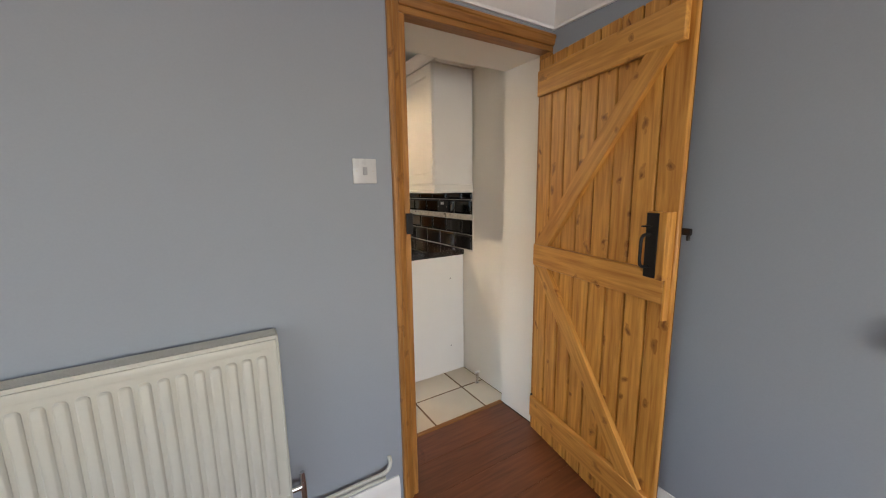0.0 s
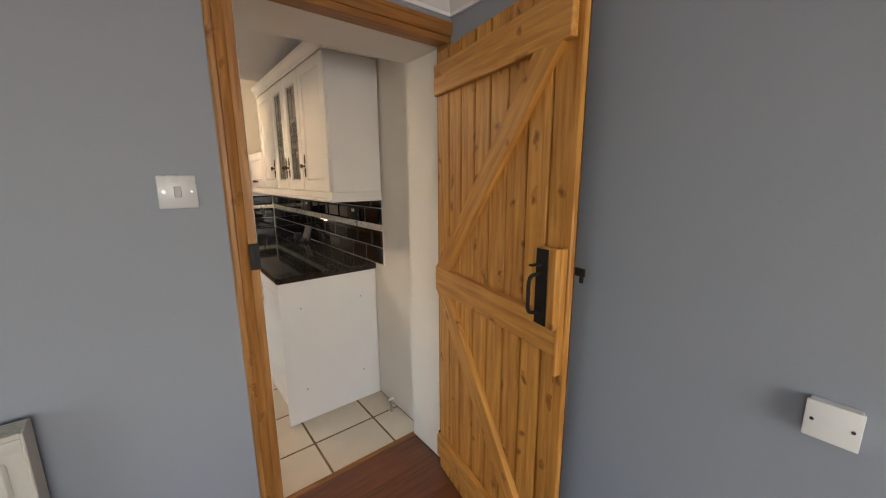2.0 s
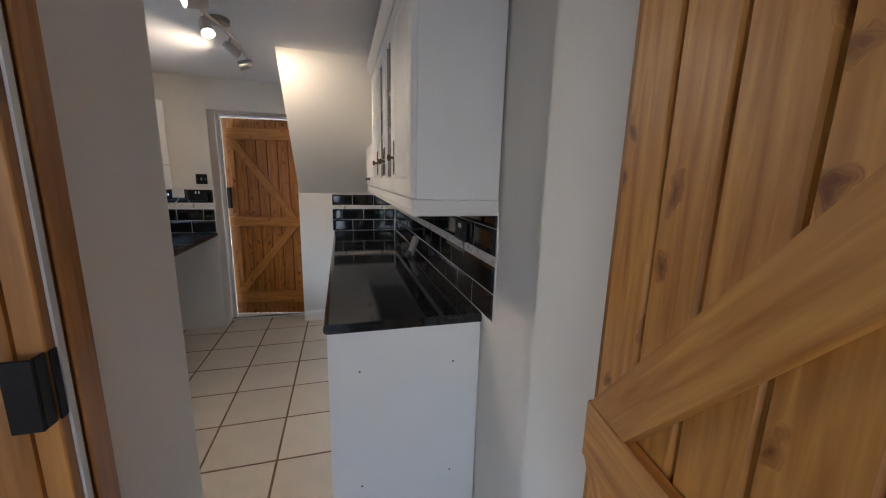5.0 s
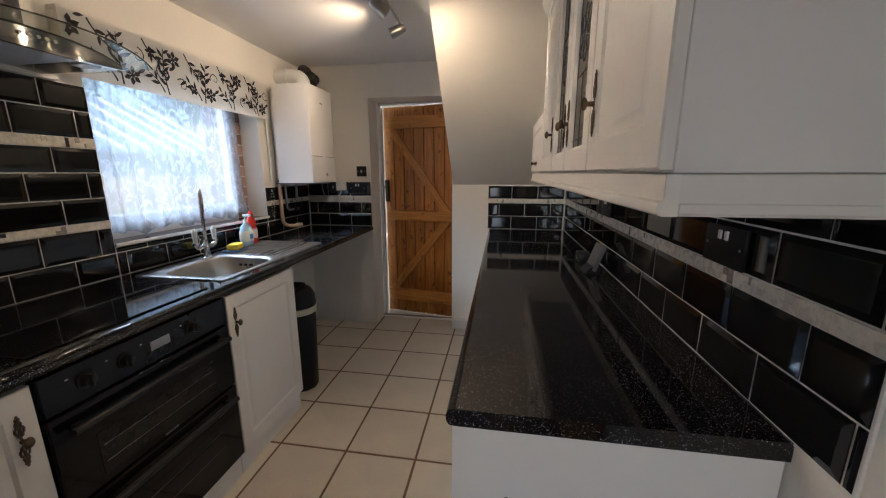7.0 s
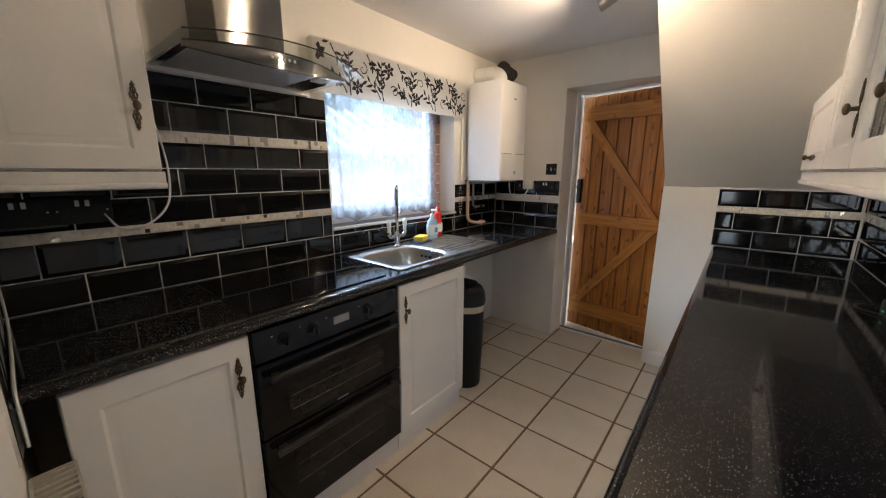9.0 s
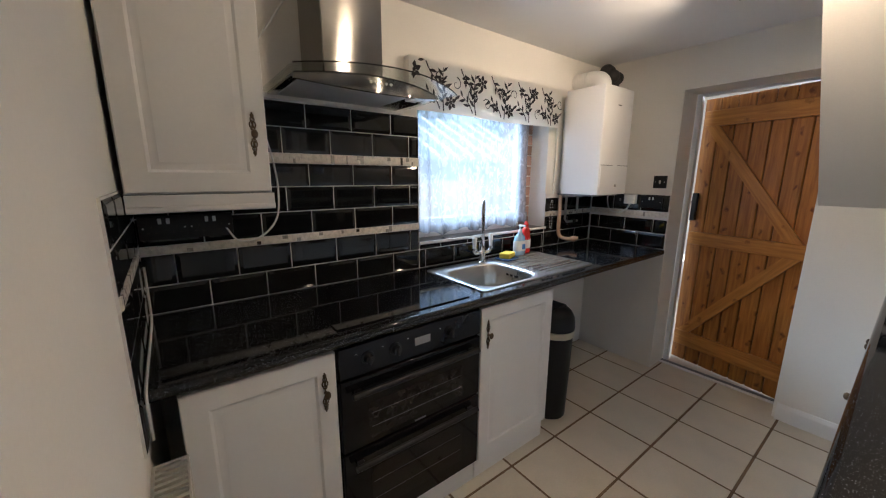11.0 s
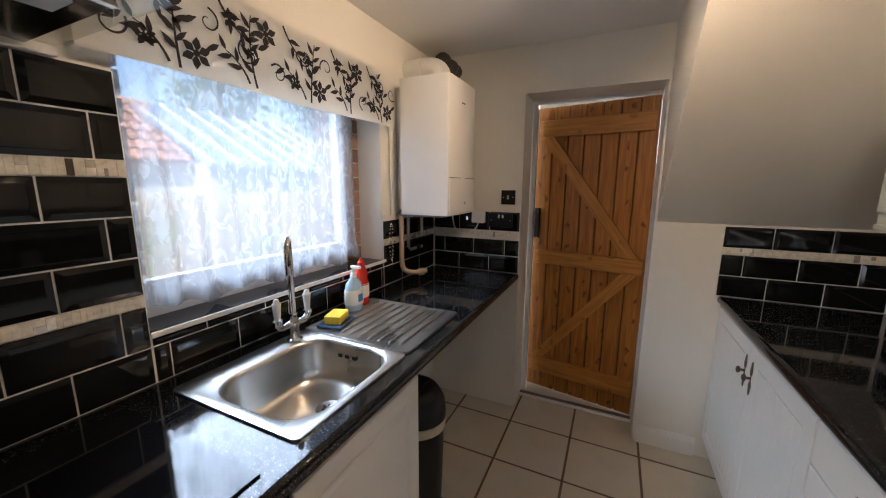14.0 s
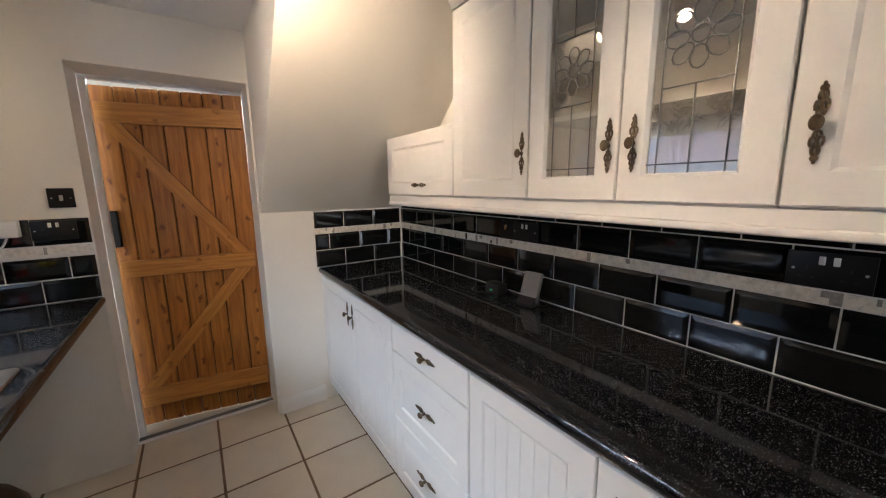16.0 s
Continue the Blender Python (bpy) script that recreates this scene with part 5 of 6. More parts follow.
solid("folded_cloth", boxes((-0.05, 0.05, -0.065, 0.06, 0, 0.008), bevel=0.003), CLOTH, "dark blue dishcloth folded on the drainer", "cloth", m=pose(-0.345, 3.505, 0.917, 0, 0, 12))
sp = thing("sponge", pose(-0.345, 3.505, 0.9255, 0, 0, 20), "yellow washing-up sponge on a blue cloth", "sponge")
part("foam", boxes((-0.032, 0.032, -0.048, 0.048, 0.0, 0.032), bevel=0.005, seg=2), SPONGE, sp)

# ---- phone cradle on the long worktop ----
dock = thing("telephone_base", pose(1.645, 3.355, 0.9105, 0, 0, -82), "grey plastic telephone base leaning on the tiles", "telephone")
part("stand", prism([(-0.05, 0), (0.012, 0), (0.014, 0.03), (0.0, 0.05), (-0.036, 0.024), (-0.05, 0.012)], "x", -0.04, 0.04), BLACK_PLASTIC, dock)
back = part("panel", boxes((-0.042, 0.042, -0.010, 0.012, 0.0, 0.128), bevel=0.006, seg=2), GREY_PLASTIC, dock)
back.matrix_local = pose(0, -0.018, 0.012, -20, 0, 0)
adap = thing("power_adapter", pose(1.638, 3.56, 0.9105), "black power adapter with coiled lead and green light", "adapter")
part("case", boxes((-0.03, 0.03, -0.045, 0.045, 0, 0.05), bevel=0.007, seg=2), BLACK_PLASTIC, adap)
part("lead", tube(bmesh.new(), smooth_curve([(-0.03, 0.0, 0.006), (-0.07, 0.04, 0.005), (-0.075, 0.09, 0.005), (-0.02, 0.12, 0.005), (0.03, 0.07, 0.005), (0.035, 0.0, 0.02), (0.03, -0.10, 0.006)], 6), 0.0035, 6), BLACK_PLASTIC, adap)
part("indicator", boxes((-0.034, -0.0302, -0.006, 0.006, 0.017, 0.020)), GREEN_LED, adap, "small green indicator light")

# ---- spotlights on the ceiling ----
track = thing("spotlight_bar", pose(0, 0, 0), "satin nickel four-lamp spotlight bar on the ceiling", "light fitting")
part("rose", spin(bmesh.new(), [(0.05, 0.0), (0.05, 0.02), (0.045, 0.026)], (0.60, 3.29, TOP - 0.026), 24), NICKEL, track)
part("bar", tube(bmesh.new(), smooth_curve([(0.63, 2.82, TOP - 0.045), (0.58, 3.02, TOP - 0.045), (0.61, 3.29, TOP - 0.045), (0.63, 3.52, TOP - 0.045), (0.62, 3.74, TOP - 0.045)], 8), 0.008, 8), NICKEL, track)
part("stem", cyl(bmesh.new(), (0.607, 3.29, TOP - 0.045), (0.607, 3.29, TOP - 0.02), 0.008, seg=10), NICKEL, track)
for (x, y), aim, watts, cone in zip(((0.632, 2.84), (0.585, 3.12), (0.618, 3.43), (0.622, 3.72)), ((-0.42, 2.10, 1.9), (1.12, 2.35, 0.6), (1.45, 4.2, 1.55), (-0.40, 3.68, 1.75)), (3.2, 10.5, 8.6, 10.5), (120, 114, 112, 130)):
    c = Vector((x, y, TOP - 0.105))
    d = (Vector(aim) - c).normalized()
    head = bmesh.new()
    cyl(head, c - 0.045 * d, c - 0.025 * d, 0.018, 0.026, 18)
    cyl(head, c - 0.025 * d, c + 0.04 * d, 0.026, 0.029, 18, caps=False)
    cyl(head, c - 0.02 * d, c - 0.018 * d, 0.0255, 0.0255, 18)
    h = part("lamp_head", head, NICKEL, track)
    part("bracket", tube(bmesh.new(), [(x, y, TOP - 0.045), tuple(c - 0.03 * d)], 0.006, 8), NICKEL, h)
    bulb = bmesh.new()
    cyl(bulb, c + 0.008 * d, c + 0.018 * d, 0.02, 0.0235, 16)
    part("bulb", bulb, BULB, h, "lit warm halogen bulb")
    lamp("spot_beam", "SPOT", look(c + 0.045 * d, Vector(aim)), watts, (1.0, 0.72, 0.46), size=0.02, spot=cone)

# ---- living room radiator ----
rad = thing("panel_radiator", pose(-0.86, LN, 0), "cream ribbed panel radiator below the grey wall", "radiator")
RW, R0, R1 = 1.225, 0.285, 0.896
part("front_panel", boxes((0.0, RW, -0.078, -0.068, R0 + 0.035, R1 - 0.045)), RAD_WHITE, rad)


def flute(w, z0, z1, r=0.011):
    """A pressed upright flute with rounded ends and sloping sides, standing on local y 0."""
    bm = bmesh.new()
    loops = []
    for d, y in ((0.0, 0.0005), (0.0, -0.002), (0.005, -0.0085), (0.0065, -0.009)):
        q = r - d
        out = []
        for cx, cz, a0 in ((w / 2 - r, z1 - r, 0), (-w / 2 + r, z1 - r, 90), (-w / 2 + r, z0 + r, 180), (w / 2 - r, z0 + r, 270)):
            out += [(cx + q * math.cos(radians(a0 + 30 * k)), y, cz + q * math.sin(radians(a0 + 30 * k))) for k in range(4)]
        loops.append([bm.verts.new(c) for c in out])
    for a, b in zip(loops, loops[1:]):
        for k in range(16):
            bm.faces.new((a[k], a[(k + 1) % 16], b[(k + 1) % 16], b[k]))
    bm.faces.new(loops[-1])
    bmesh.ops.recalc_face_normals(bm, faces=bm.faces)
    return mesh_of(bm, "flute", RAD_WHITE, 35)


flute_mesh = flute(0.029, R0 + 0.05, R1 - 0.062)
for k in range(29):
    rib = new("flute", flute_mesh)
    rib.parent = rad
    rib.location = (0.046 + k * 0.0405, -0.0782, 0)
part("edge", boxes((0.0, RW, -0.086, -0.066, R1 - 0.0445, R1 - 0.014), (0.0, RW, -0.086, -0.066, R0, R0 + 0.0345), bevel=0.006, seg=2), RAD_WHITE, rad)
part("side_cover", boxes((RW, RW + 0.006, -0.09, -0.022, R0 + 0.01, R1), bevel=0.002), RAD_WHITE, rad)
part("side_cover", boxes((-0.006, 0, -0.09, -0.022, R0 + 0.01, R1), bevel=0.002), RAD_WHITE, rad)
part("back_panel", boxes((0, RW, -0.042, -0.03, R0, R1 - 0.014), bevel=0.003), RAD_WHITE, rad)
grille = part("top_grille", boxes((0, RW, -0.088, -0.083, R1 - 0.012, R1), (0, RW, -0.03, -0.025, R1 - 0.012, R1), (0, RW, -0.0795, -0.0765, R1 - 0.006, R1 - 0.001), (0, RW, -0.0705, -0.0675, R1 - 0.006, R1 - 0.001), (0, RW, -0.0615, -0.0585, R1 - 0.006, R1 - 0.001), (0, RW, -0.0525, -0.0495, R1 - 0.006, R1 - 0.001), (0, RW, -0.0435, -0.0405, R1 - 0.006, R1 - 0.001), (0, RW, -0.0365, -0.0335, R1 - 0.006, R1 - 0.001)), RAD_WHITE, rad, "slatted top grille", smooth=None)
part("bracket", boxes((0.15, 0.19, -0.03, -0.001, R0 + 0.05, R1 - 0.05), (RW - 0.19, RW - 0.15, -0.03, -0.001, R0 + 0.05, R1 - 0.05)), RAD_WHITE, rad)
vb = bmesh.new()
cyl(vb, (RW + 0.004, -0.055, R0 + 0.03), (RW + 0.045, -0.055, R0 + 0.03), 0.011, seg=12)
cyl(vb, (RW + 0.045, -0.055, R0 - 0.02), (RW + 0.045, -0.055, R0 + 0.05), 0.012, seg=12)
cyl(vb, (RW + 0.045, -0.055, R0 + 0.05), (RW + 0.045, -0.055, R0 + 0.085), 0.010, 0.008, 12)
part("valve", vb, CHROME, rad, "small chrome lockshield valve")
part("pipe", tube(bmesh.new(), smooth_curve([(RW + 0.045, -0.055, R0 - 0.01), (RW + 0.045, -0.055, 0.235), (RW + 0.055, -0.045, 0.205), (RW + 0.10, -0.03, 0.198), (RW + 0.30, -0.028, 0.198), (RW + 0.36, -0.028, 0.20), (RW + 0.385, -0.02, 0.222), (RW + 0.388, -0.002, 0.245)], 6), 0.0085, 8), RAD_WHITE, rad)
part("pipe", tube(bmesh.new(), [(0.2, -0.026, 0.172), (RW + 0.36, -0.026, 0.172)], 0.0075, 8), RAD_WHITE, rad)

# radiator end in the gap by the kitchen doorway
krad = thing("panel_radiator", pose(0.10, YS - 0.012, 0.07), "small white radiator with a slatted top beside the doorway", "radiator")
part("panel", boxes((0, 0.56, 0.067, 0.08, 0.14, 0.62), (0, 0.56, 0.022, 0.03, 0.14, 0.62), bevel=0.003), RAD_WHITE, krad)
part("side_cover", boxes((-0.005, 0, 0.015, 0.09, 0.15, 0.635), bevel=0.002), RAD_WHITE, krad)
part("side_cover", boxes((0.56, 0.565, 0.015, 0.09, 0.15, 0.635), bevel=0.002), RAD_WHITE, krad)
for k in range(26):
    part("slat", boxes((0.004 + k * 0.0215, 0.013 + k * 0.0215, 0.018, 0.087, 0.626, 0.634)), RAD_WHITE, krad)
part("grille_frame", boxes((0, 0.56, 0.014, 0.020, 0.622, 0.635), (0, 0.56, 0.085, 0.09, 0.622, 0.635)), RAD_WHITE, krad)

# small bits
solid("door_stop", tube(bmesh.new(), [(LE - 0.02, 0.80, 0.06), (LE - 0.06, 0.80, 0.06)], [0.008, 0.011], 10), BLACK_PLASTIC, "black spring door stop on the skirting", "door stop")
pv = thing("stop_tap", pose(1.665, 2.03, 0), "small chrome pipe stub rising from the tiles", "pipe")
part("stub", spin(bmesh.new(), [(0.016, 0.0), (0.016, 0.004), (0.008, 0.006), (0.008, 0.05), (0.011, 0.052), (0.011, 0.07), (0.006, 0.075)], seg=14), CHROME, pv)
part("cap", boxes((-0.018, 0.018, -0.006, 0.006, 0.076, 0.086), bevel=0.002), PLASTIC_WHITE, pv)

# ---- outside ----
setting("ground", boxes((-60, 60, -60, 60, -0.5, -0.30)), EARTH, "gravel and earth yard outside the window")
fence = thing("garden_fence", pose(-4.2, 0, -0.3), "weathered vertical board fence across the yard", "fence")
for k in range(56):
    h = 1.62 + 0.03 * math.sin(k * 2.1)
    part("board", boxes((0, 0.02, 0.5 + k * 0.145, 0.5 + k * 0.145 + 0.128, 0.02, h), bevel=0.003), FENCE, fence)
part("rail", boxes((-0.05, -0.001, 0.5, 8.6, 0.4, 0.48), bevel=0.003), FENCE, fence)
part("rail", boxes((-0.05, -0.001, 0.5, 8.6, 1.25, 1.33), bevel=0.003), FENCE, fence)
for k in range(5):
    part("post", boxes((-0.15, -0.052, 0.5 + k * 2.0, 0.6 + k * 2.0, 0, 1.75), bevel=0.005), FENCE, fence)

shed = thing("outbuilding", pose(-8.2, 1.0, -0.3), "low outbuilding with an orange pantile roof", "building")
part("wall", boxes((-3, 0, 0, 6.6, 0, 2.25)), RENDERED, shed)
roof = part("roof", prism([(0.25, 2.2), (-1.9, 3.75), (-3.2, 2.2)], "y", -0.2, 6.8), PANTILE, shed)
slope = math.atan2(1.55, 2.15)
tb = bmesh.new()
us = [(-0.12, 0.0), (-0.06, 0.035), (0.0, 0.045), (0.05, 0.03), (0.09, 0.0), (0.12, -0.01)]
lo = [tb.verts.new((0, u, v)) for u, v in us]
hi = [tb.verts.new((-0.36 * math.cos(slope), u, v + 0.36 * math.sin(slope) - 0.02)) for u, v in us]
for j in range(len(us) - 1):
    tb.faces.new((lo[j], lo[j + 1], hi[j + 1], hi[j]))
tile_me = mesh_of(tb, "pantile", PANTILE, 60)
for r in range(7):
    for c in range(29):
        t = new("pantile", tile_me)
        t.parent = roof
        t.location = (0.27 - r * 0.305, -0.05 + c * 0.235, 2.225 + r * 0.22)

lean = thing("lean_to", pose(-7.6, 7.6, -0.3), "blue sheet-roofed lean-to with pale battens", "building")
part("wall", boxes((-2.4, 0, 0, 4.5, 0, 2.15)), RENDERED, lean)
lr = part("roof", prism([(0.3, 2.15), (0.3, 2.2), (-2.6, 3.75), (-2.6, 3.7)], "y", -0.2, 4.8), BLUE_ROOF, lean)
for k in range(8):
    y = -0.1 + k * 0.66
    part("batten", prism([(0.32, 2.195), (0.32, 2.25), (-2.6, 3.81), (-2.6, 3.755)], "y", y, y + 0.05), RENDERED, lr)

rl = random.Random(9)


def foliage(count, place, size):
    """Many small leaves, each a bent pair of triangles."""
    verts, faces = [], []
    for _ in range(count):
        p = Vector(place())
        a, b = Vector((rl.gauss(0, 1), rl.gauss(0, 1), rl.gauss(0, 1))).normalized(), Vector((rl.gauss(0, 1), rl.gauss(0, 1), rl.gauss(0, 1))).normalized()
        s = size * rl.uniform(0.6, 1.3)
        i = len(verts)
        verts += [p - a * s, p + b * s * 0.4, p + a * s, p - b * s * 0.4 + Vector((0, 0, s * 0.1))]
        faces += [(i, i + 1, i + 2), (i, i + 2, i + 3)]
    me = bpy.data.meshes.new("foliage")
    me.from_pydata([tuple(v) for v in verts], [], faces)
    me.materials.append(LEAF)
    return me


hedge = thing("hedge", pose(-3.6, 4.4, -0.3), "loose green shrub growing in front of the fence", "shrub")
cents = [(rl.uniform(-0.3, 0.2), rl.uniform(-1.6, 1.6), rl.uniform(0.3, 1.35)) for _ in range(26)]


def in_hedge():
    c = rl.choice(cents)
    return (c[0] + rl.gauss(0, 0.12), c[1] + rl.gauss(0, 0.17), max(0.05, c[2] + rl.gauss(0, 0.15)))


leaves = new("leaves", foliage(5200, in_hedge, 0.035))
leaves.parent = hedge
tagged(leaves, kind="stuff")
for k in range(6):
    part("stem", tube(bmesh.new(), [(0, -1.4 + 0.55 * k, 0), (0.03, -1.37 + 0.55 * k, 0.5), (-0.05, -1.3 + 0.55 * k, 1.1)], [0.018, 0.012, 0.005], 6), FENCE, hedge)
for n_, (tx, ty, th) in enumerate(((-15, 13, 8.0), (-13, 17, 7.5))):
    tree = thing("tree", pose(tx, ty, -0.3), "broadleaf tree behind the outbuildings", "tree", "trees beyond the yard")
    tk = bmesh.new()
    tube(tk, smooth_curve([(0, 0, 0), (0.1, 0.05, th * 0.3), (-0.05, 0.1, th * 0.6), (0.1, 0, th * 0.85)], 4), [0.22 - 0.014 * j for j in range(13)], 8)
    limbs = []
    for k in range(9):
        a, z = k * 2.4 + n_, th * (0.35 + 0.055 * k)
        e = (1.7 * math.cos(a) * (1 - 0.05 * k), 1.7 * math.sin(a) * (1 - 0.05 * k), z + 1.1)
        tube(tk, [(0, 0, z), (e[0] * 0.5, e[1] * 0.5, z + 0.7), e], [0.07, 0.045, 0.015], 6)
        limbs += [e, (e[0] * 0.6, e[1] * 0.6, e[2] - 0.1), (e[0] * 0.4, e[1] * 0.9, e[2] + 0.6)]
    part("trunk", tk, FENCE, tree)

    def in_crown():
        c = rl.choice(limbs)
        return (c[0] + rl.gauss(0, 0.42), c[1] + rl.gauss(0, 0.42), c[2] + rl.gauss(0, 0.4))

    cr = new("crown", foliage(3800, in_crown, 0.13))
    cr.parent = tree
    tagged(cr, kind="stuff")

# ---- laid pieces: wall tiles, floor tiles, planks, bricks ----
TILE_CACHE = {}


def tile_mesh(w, h):
    key = (round(w, 3), round(h, 3))
    if key not in TILE_CACHE:
        bm = bmesh.new()
        e = min(0.013, w * 0.3, h * 0.3)
        rings = [(0.0, 0.0), (0.0, -0.0012), (0.0006, -0.0018), (e, -0.0052), (e + 0.001, -0.0054)]
        lps = [[bm.verts.new(c) for c in ((-w / 2 + d, y, -h / 2 + d), (w / 2 - d, y, -h / 2 + d), (w / 2 - d, y, h / 2 - d), (-w / 2 + d, y, h / 2 - d))] for d, y in rings]
        for a, b in zip(lps, lps[1:]):
            for j in range(4):
                bm.faces.new((a[j], a[(j + 1) % 4], b[(j + 1) % 4], b[j]))
        bm.faces.new(lps[-1])
        bmesh.ops.recalc_face_normals(bm, faces=bm.faces)
        TILE_CACHE[key] = mesh_of(bm, "wall_tile", TILE_BLACK, None)
    return TILE_CACHE[key]


rt = random.Random(21)


def tile_row(parent, u0, u1, z0, z1, phase, put):
    """One course of tiles from u0 to u1; put(u, z) gives a tile's pose."""
    pitch, g = 0.2045, 0.0021
    k = math.floor((u0 - phase) / pitch)
    while phase + k * pitch < u1 - 0.004:
        a, b = max(u0, phase + k * pitch), min(u1, phase + (k + 1) * pitch)
        k += 1
        if b - a < 0.012:
            continue
        t = new("tile", tile_mesh(b - a - 2 * g, z1 - z0 - 2 * g))
        t.parent = parent
        t.matrix_basis = put((a + b) / 2, (z0 + z1) / 2) @ pose(0, 0, 0, rt.gauss(0, 0.25), 0, rt.gauss(0, 0.25))


def mosaic(parent, u0, u1, z0, z1, put):
    """A border of small pearly chips with a few glass gems and dark ones."""
    r = random.Random(int(u0 * 977) + 3)
    pale, gem, dark = bmesh.new(), bmesh.new(), bmesh.new()
    u = u0
    while u < u1 - 0.006:
        w = min(r.uniform(0.007, 0.022), u1 - u)
        q = r.random()
        h = (z1 - z0) / 2
        for s in ((0,) if q < 0.55 else (-1, 1)):
            za, zb = (z0, z1) if s == 0 else ((z0, z0 + h) if s < 0 else (z0 + h, z1))
            bm = gem if r.random() < 0.07 else dark if r.random() < 0.012 else pale
            d = r.uniform(0.0045, 0.0052)
            c = put(u + w / 2, (za + zb) / 2)
            bmesh.ops.create_cube(bm, size=1, matrix=c @ Matrix.Translation((0, -d / 2, 0)) @ Matrix.Diagonal((w - 0.0005, d, zb - za - 0.0005, 1)))
        u += w
    strip = part("mosaic_strip", pale, MOSAIC, parent, "pearly cream mosaic border", smooth=None)
    tagged(strip, kind="stuff")
    for nm, bm, mt in (("gem_chips", gem, MOSAIC_GEM), ("dark_chips", dark, MOSAIC_DARK)):
        if len(bm.verts):
            tagged(part(nm, bm, mt, parent, "", smooth=None), kind="stuff")
        else:
            bm.free()


# window side
west = setting("tiling_west", boxes((XW - 0.004, XW + 0.0055, YS, 2.955, 0.911, 1.711), (XW - 0.004, XW + 0.0055, 2.955, 4.04, 0.911, 1.043), (XW - 0.004, XW + 0.0055, 4.04, YN, 0.911, 1.292)), GROUT, "black bevelled metro tiles with pale grout and pearl mosaic bands")
put_w = lambda u, z: pose(XW + 0.006, u, z, 0, 0, 90)
for z0, z1, ph in ((0.912, 1.016, 1.975), (1.016, 1.131, 2.08), (1.163, 1.263, 1.975), (1.263, 1.368, 2.08), (1.368, 1.466, 1.975), (1.505, 1.611, 2.078), (1.611, 1.711, 1.975)):
    tile_row(west, YS + 0.008 if z0 < 1.3 else 2.12, 2.954, z0, z1, ph, put_w)
    if z0 < 1.1:
        tile_row(west, 2.956, 4.038, z0, min(z1, 1.041), ph, put_w)
    if z0 < 1.2:
        tile_row(west, 4.042, YN - 0.008, z0, z1, ph, put_w)
mosaic(west, YS + 0.008, 2.953, 1.133, 1.162, put_w)
mosaic(west, 2.12, 2.953, 1.467, 1.504, put_w)
mosaic(west, 4.043, YN - 0.01, 1.133, 1.162, put_w)
# long side
east = setting("tiling_east", boxes((XE - 0.0055, XE + 0.004, 2.145, YN, 0.905, 1.312)), GROUT, "black bevelled metro tiles behind the long worktop")
put_e = lambda u, z: pose(XE - 0.006, u, z, 0, 0, -90)
ROWS_E = ((0.912, 1.018, 2.574), (1.018, 1.123, 2.475), (1.158, 1.260, 2.574), (1.260, 1.311, 2.475))
for z0, z1, ph in ROWS_E:
    tile_row(east, 2.147, YN - 0.008, z0, z1, ph, put_e)
mosaic(east, 2.148, YN - 0.01, 1.1245, 1.1565, put_e)
# end wall, both sides of the doorway
north = setting("tiling_north", boxes((XW + 0.006, 0.096, YN - 0.0055, YN + 0.004, 0.911, 1.293), (1.098, XE - 0.006, YN - 0.0055, YN + 0.004, 0.911, 1.268)), GROUT, "black bevelled metro tiles on the end wall")
put_n = lambda u, z: pose(u, YN - 0.006, z)
for z0, z1, ph in ((0.912, 1.016, -0.30), (1.018, 1.118, -0.20), (1.172, 1.291, -0.30)):
    tile_row(north, XW + 0.016, 0.094, z0, z1, ph, put_n)
mosaic(north, XW + 0.016, 0.094, 1.133, 1.166, put_n)
for z0, z1, ph in ((0.912, 1.018, 1.29), (1.018, 1.123, 1.19), (1.158, 1.262, 1.29)):
    tile_row(north, 1.10, XE - 0.016, z0, z1, ph, put_n)
mosaic(north, 1.10, XE - 0.016, 1.1245, 1.1565, put_n)
# return beside the doorway
south = setting("tiling_south", boxes((XW + 0.006, 0.165, YS - 0.004, YS + 0.0055, 0.78, 1.371)), GROUT, "black bevelled metro tiles on the return wall")
put_s = lambda u, z: pose(u, YS + 0.006, z, 0, 0, 180)
for z0, z1, ph in ((0.912, 1.016, -0.30), (1.018, 1.131, -0.20), (1.163, 1.263, -0.30), (1.265, 1.368, -0.20)):
    tile_row(south, XW + 0.016, 0.162, z0, z1, ph, put_s)
tile_row(south, 0.106, 0.162, 0.785, 0.910, 0.02, put_s)
mosaic(south, XW + 0.016, 0.162, 1.133, 1.162, put_s)

# floor tiles
FT = {}


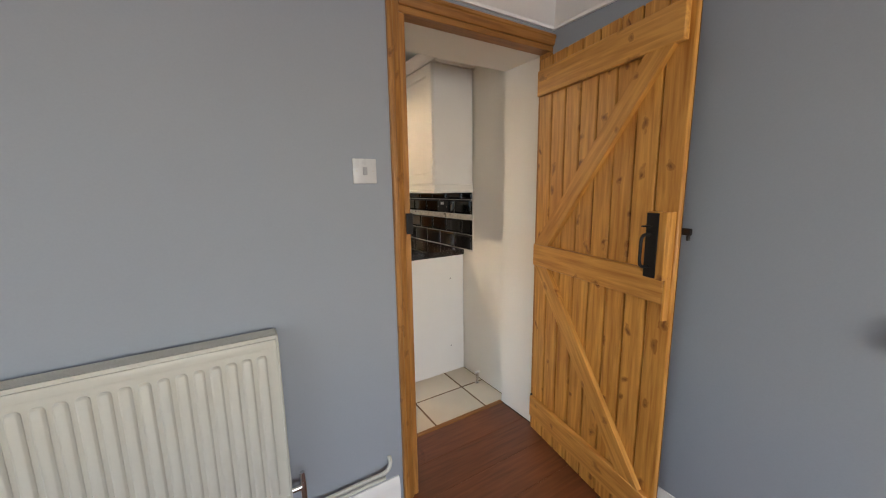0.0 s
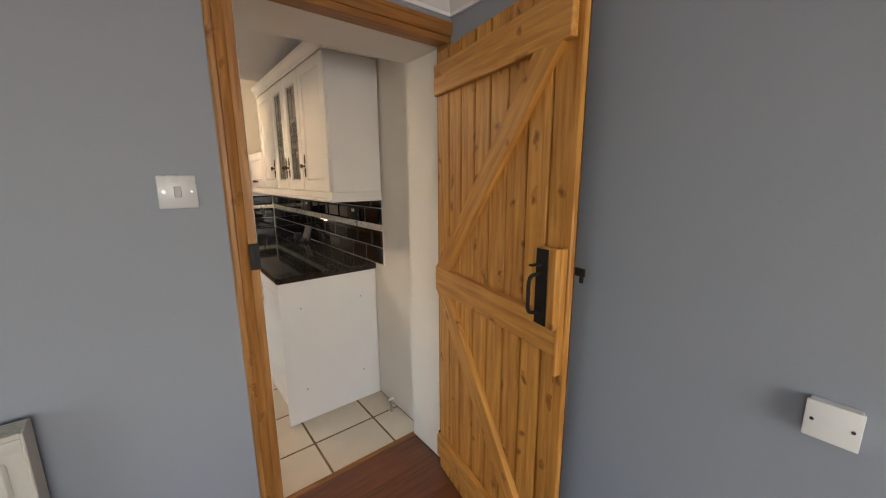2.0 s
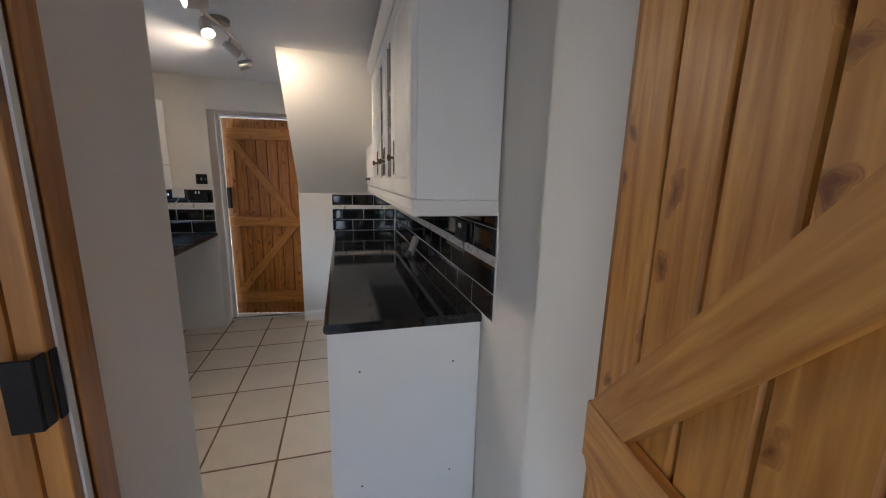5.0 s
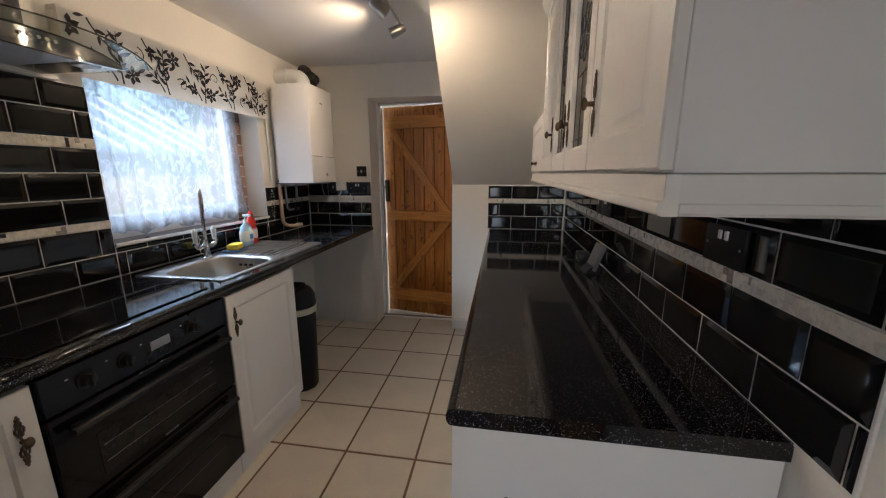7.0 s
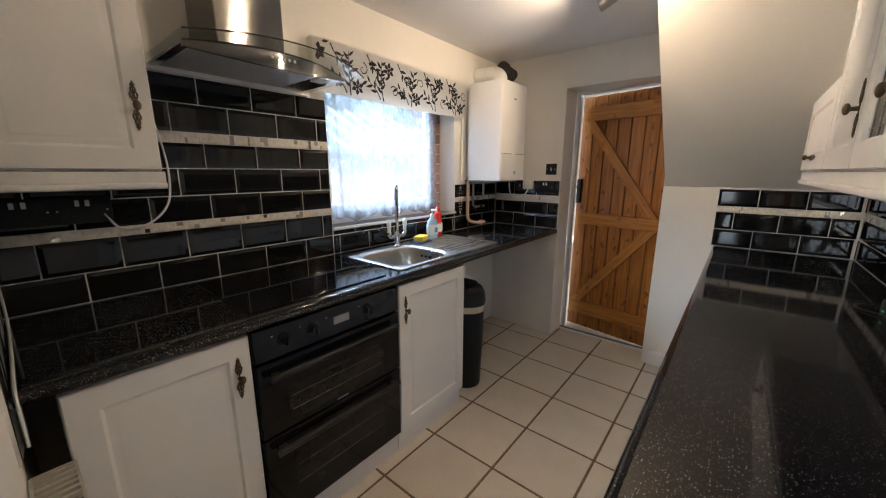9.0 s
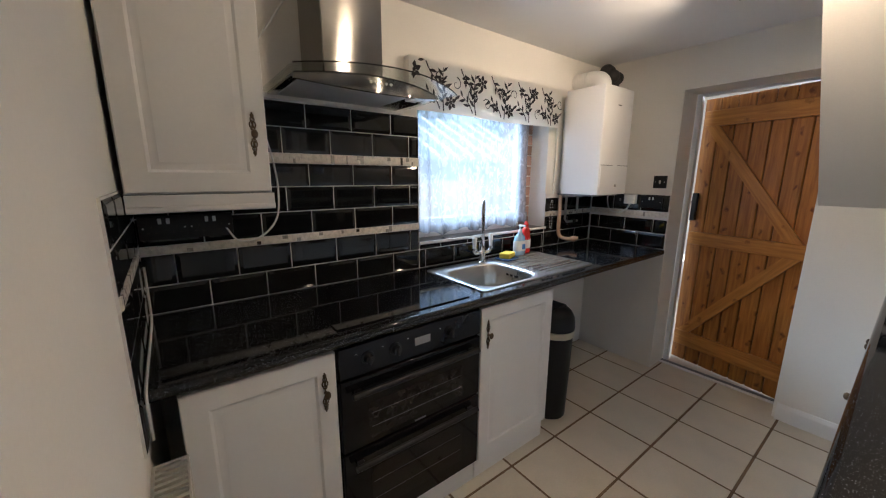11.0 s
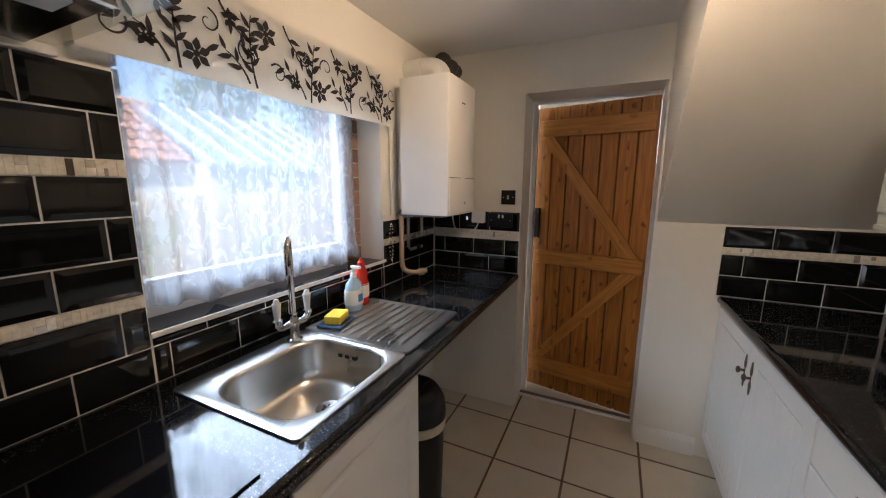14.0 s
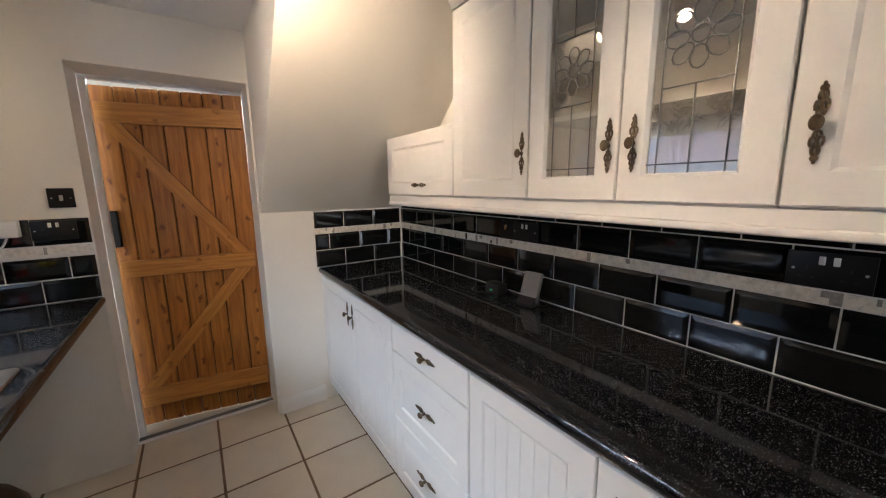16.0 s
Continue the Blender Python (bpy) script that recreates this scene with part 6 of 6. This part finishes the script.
def slab(x0, x1, y0, y1, name, parent, material, top, thick, bevel):
    w, d = round(x1 - x0, 3), round(y1 - y0, 3)
    key = (name, w, d)
    if key not in FT:
        FT[key] = mesh_of(boxes((-w / 2, w / 2, -d / 2, d / 2, -thick, 0), bevel=bevel), name, material, None)
    ob = new(name, FT[key])
    ob.parent = parent
    ob.matrix_basis = pose((x0 + x1) / 2, (y0 + y1) / 2, top + rt.uniform(-0.0004, 0.0004), rt.gauss(0, 0.05), rt.gauss(0, 0.05), 0)


PX, PY, G = 0.356, 0.35, 0.006
for i in range(-2, 5):
    for j in range(-1, 8):
        x0, y0 = 0.12 + i * PX + G, 2.044 + j * PY + G
        x1, y1 = x0 + PX - 2 * G, y0 + PY - 2 * G
        x0, x1, y0, y1 = max(x0, XW + 0.004), min(x1, XE - 0.004), max(y0, YS + 0.014), min(y1, 4.80)
        if x1 - x0 > 0.02 and y1 - y0 > 0.02:
            slab(x0, x1, y0, y1, "floor_tile", floor, FLOOR_TILE, 0.0, 0.007, 0.0016)
# laminate planks
rp = random.Random(4)
for j in range(-18, 2):
    y0 = 1.758 - (2 - j) * 0.192 + 0.192
    x = -2.49 - rp.uniform(0, 1.0)
    while x < 1.66:
        a, b = max(x, -2.49), min(x + 1.28, 1.655)
        if b - a > 0.02:
            slab(a + 0.0005, b - 0.0005, y0 + 0.0005, min(y0 + 0.1915, 1.757), "plank", living_floor, LAMINATE, 0.0, 0.010, 0.0012)
        x += 1.28
# bricks of the outer reveal
bme = mesh_of(boxes((-0.1, 0.1, -0.0325, 0.0325, -0.0325, 0.0325), bevel=0.003), "brick", BRICK, None)
for k in range(12):
    for y, x in ((4.012, -0.775), (3.018, -0.775)):
        ob = new("brick", bme)
        ob.parent = brick_wall
        ob.matrix_basis = pose(x, y, 1.055 + k * 0.075)
bme = mesh_of(boxes((-0.02, 0.02, -0.055, 0.055, -0.0325, 0.0325), bevel=0.003), "brick", BRICK, None)
for k in range(12):
    ob = new("brick", bme)
    ob.parent = brick_wall
    ob.matrix_basis = pose(-0.648, 3.975, 1.09 + k * 0.0725)
part("mortar", boxes((-0.668, -0.640, 3.917, 4.038, 1.047, 1.928)), RENDERED, brick_wall)
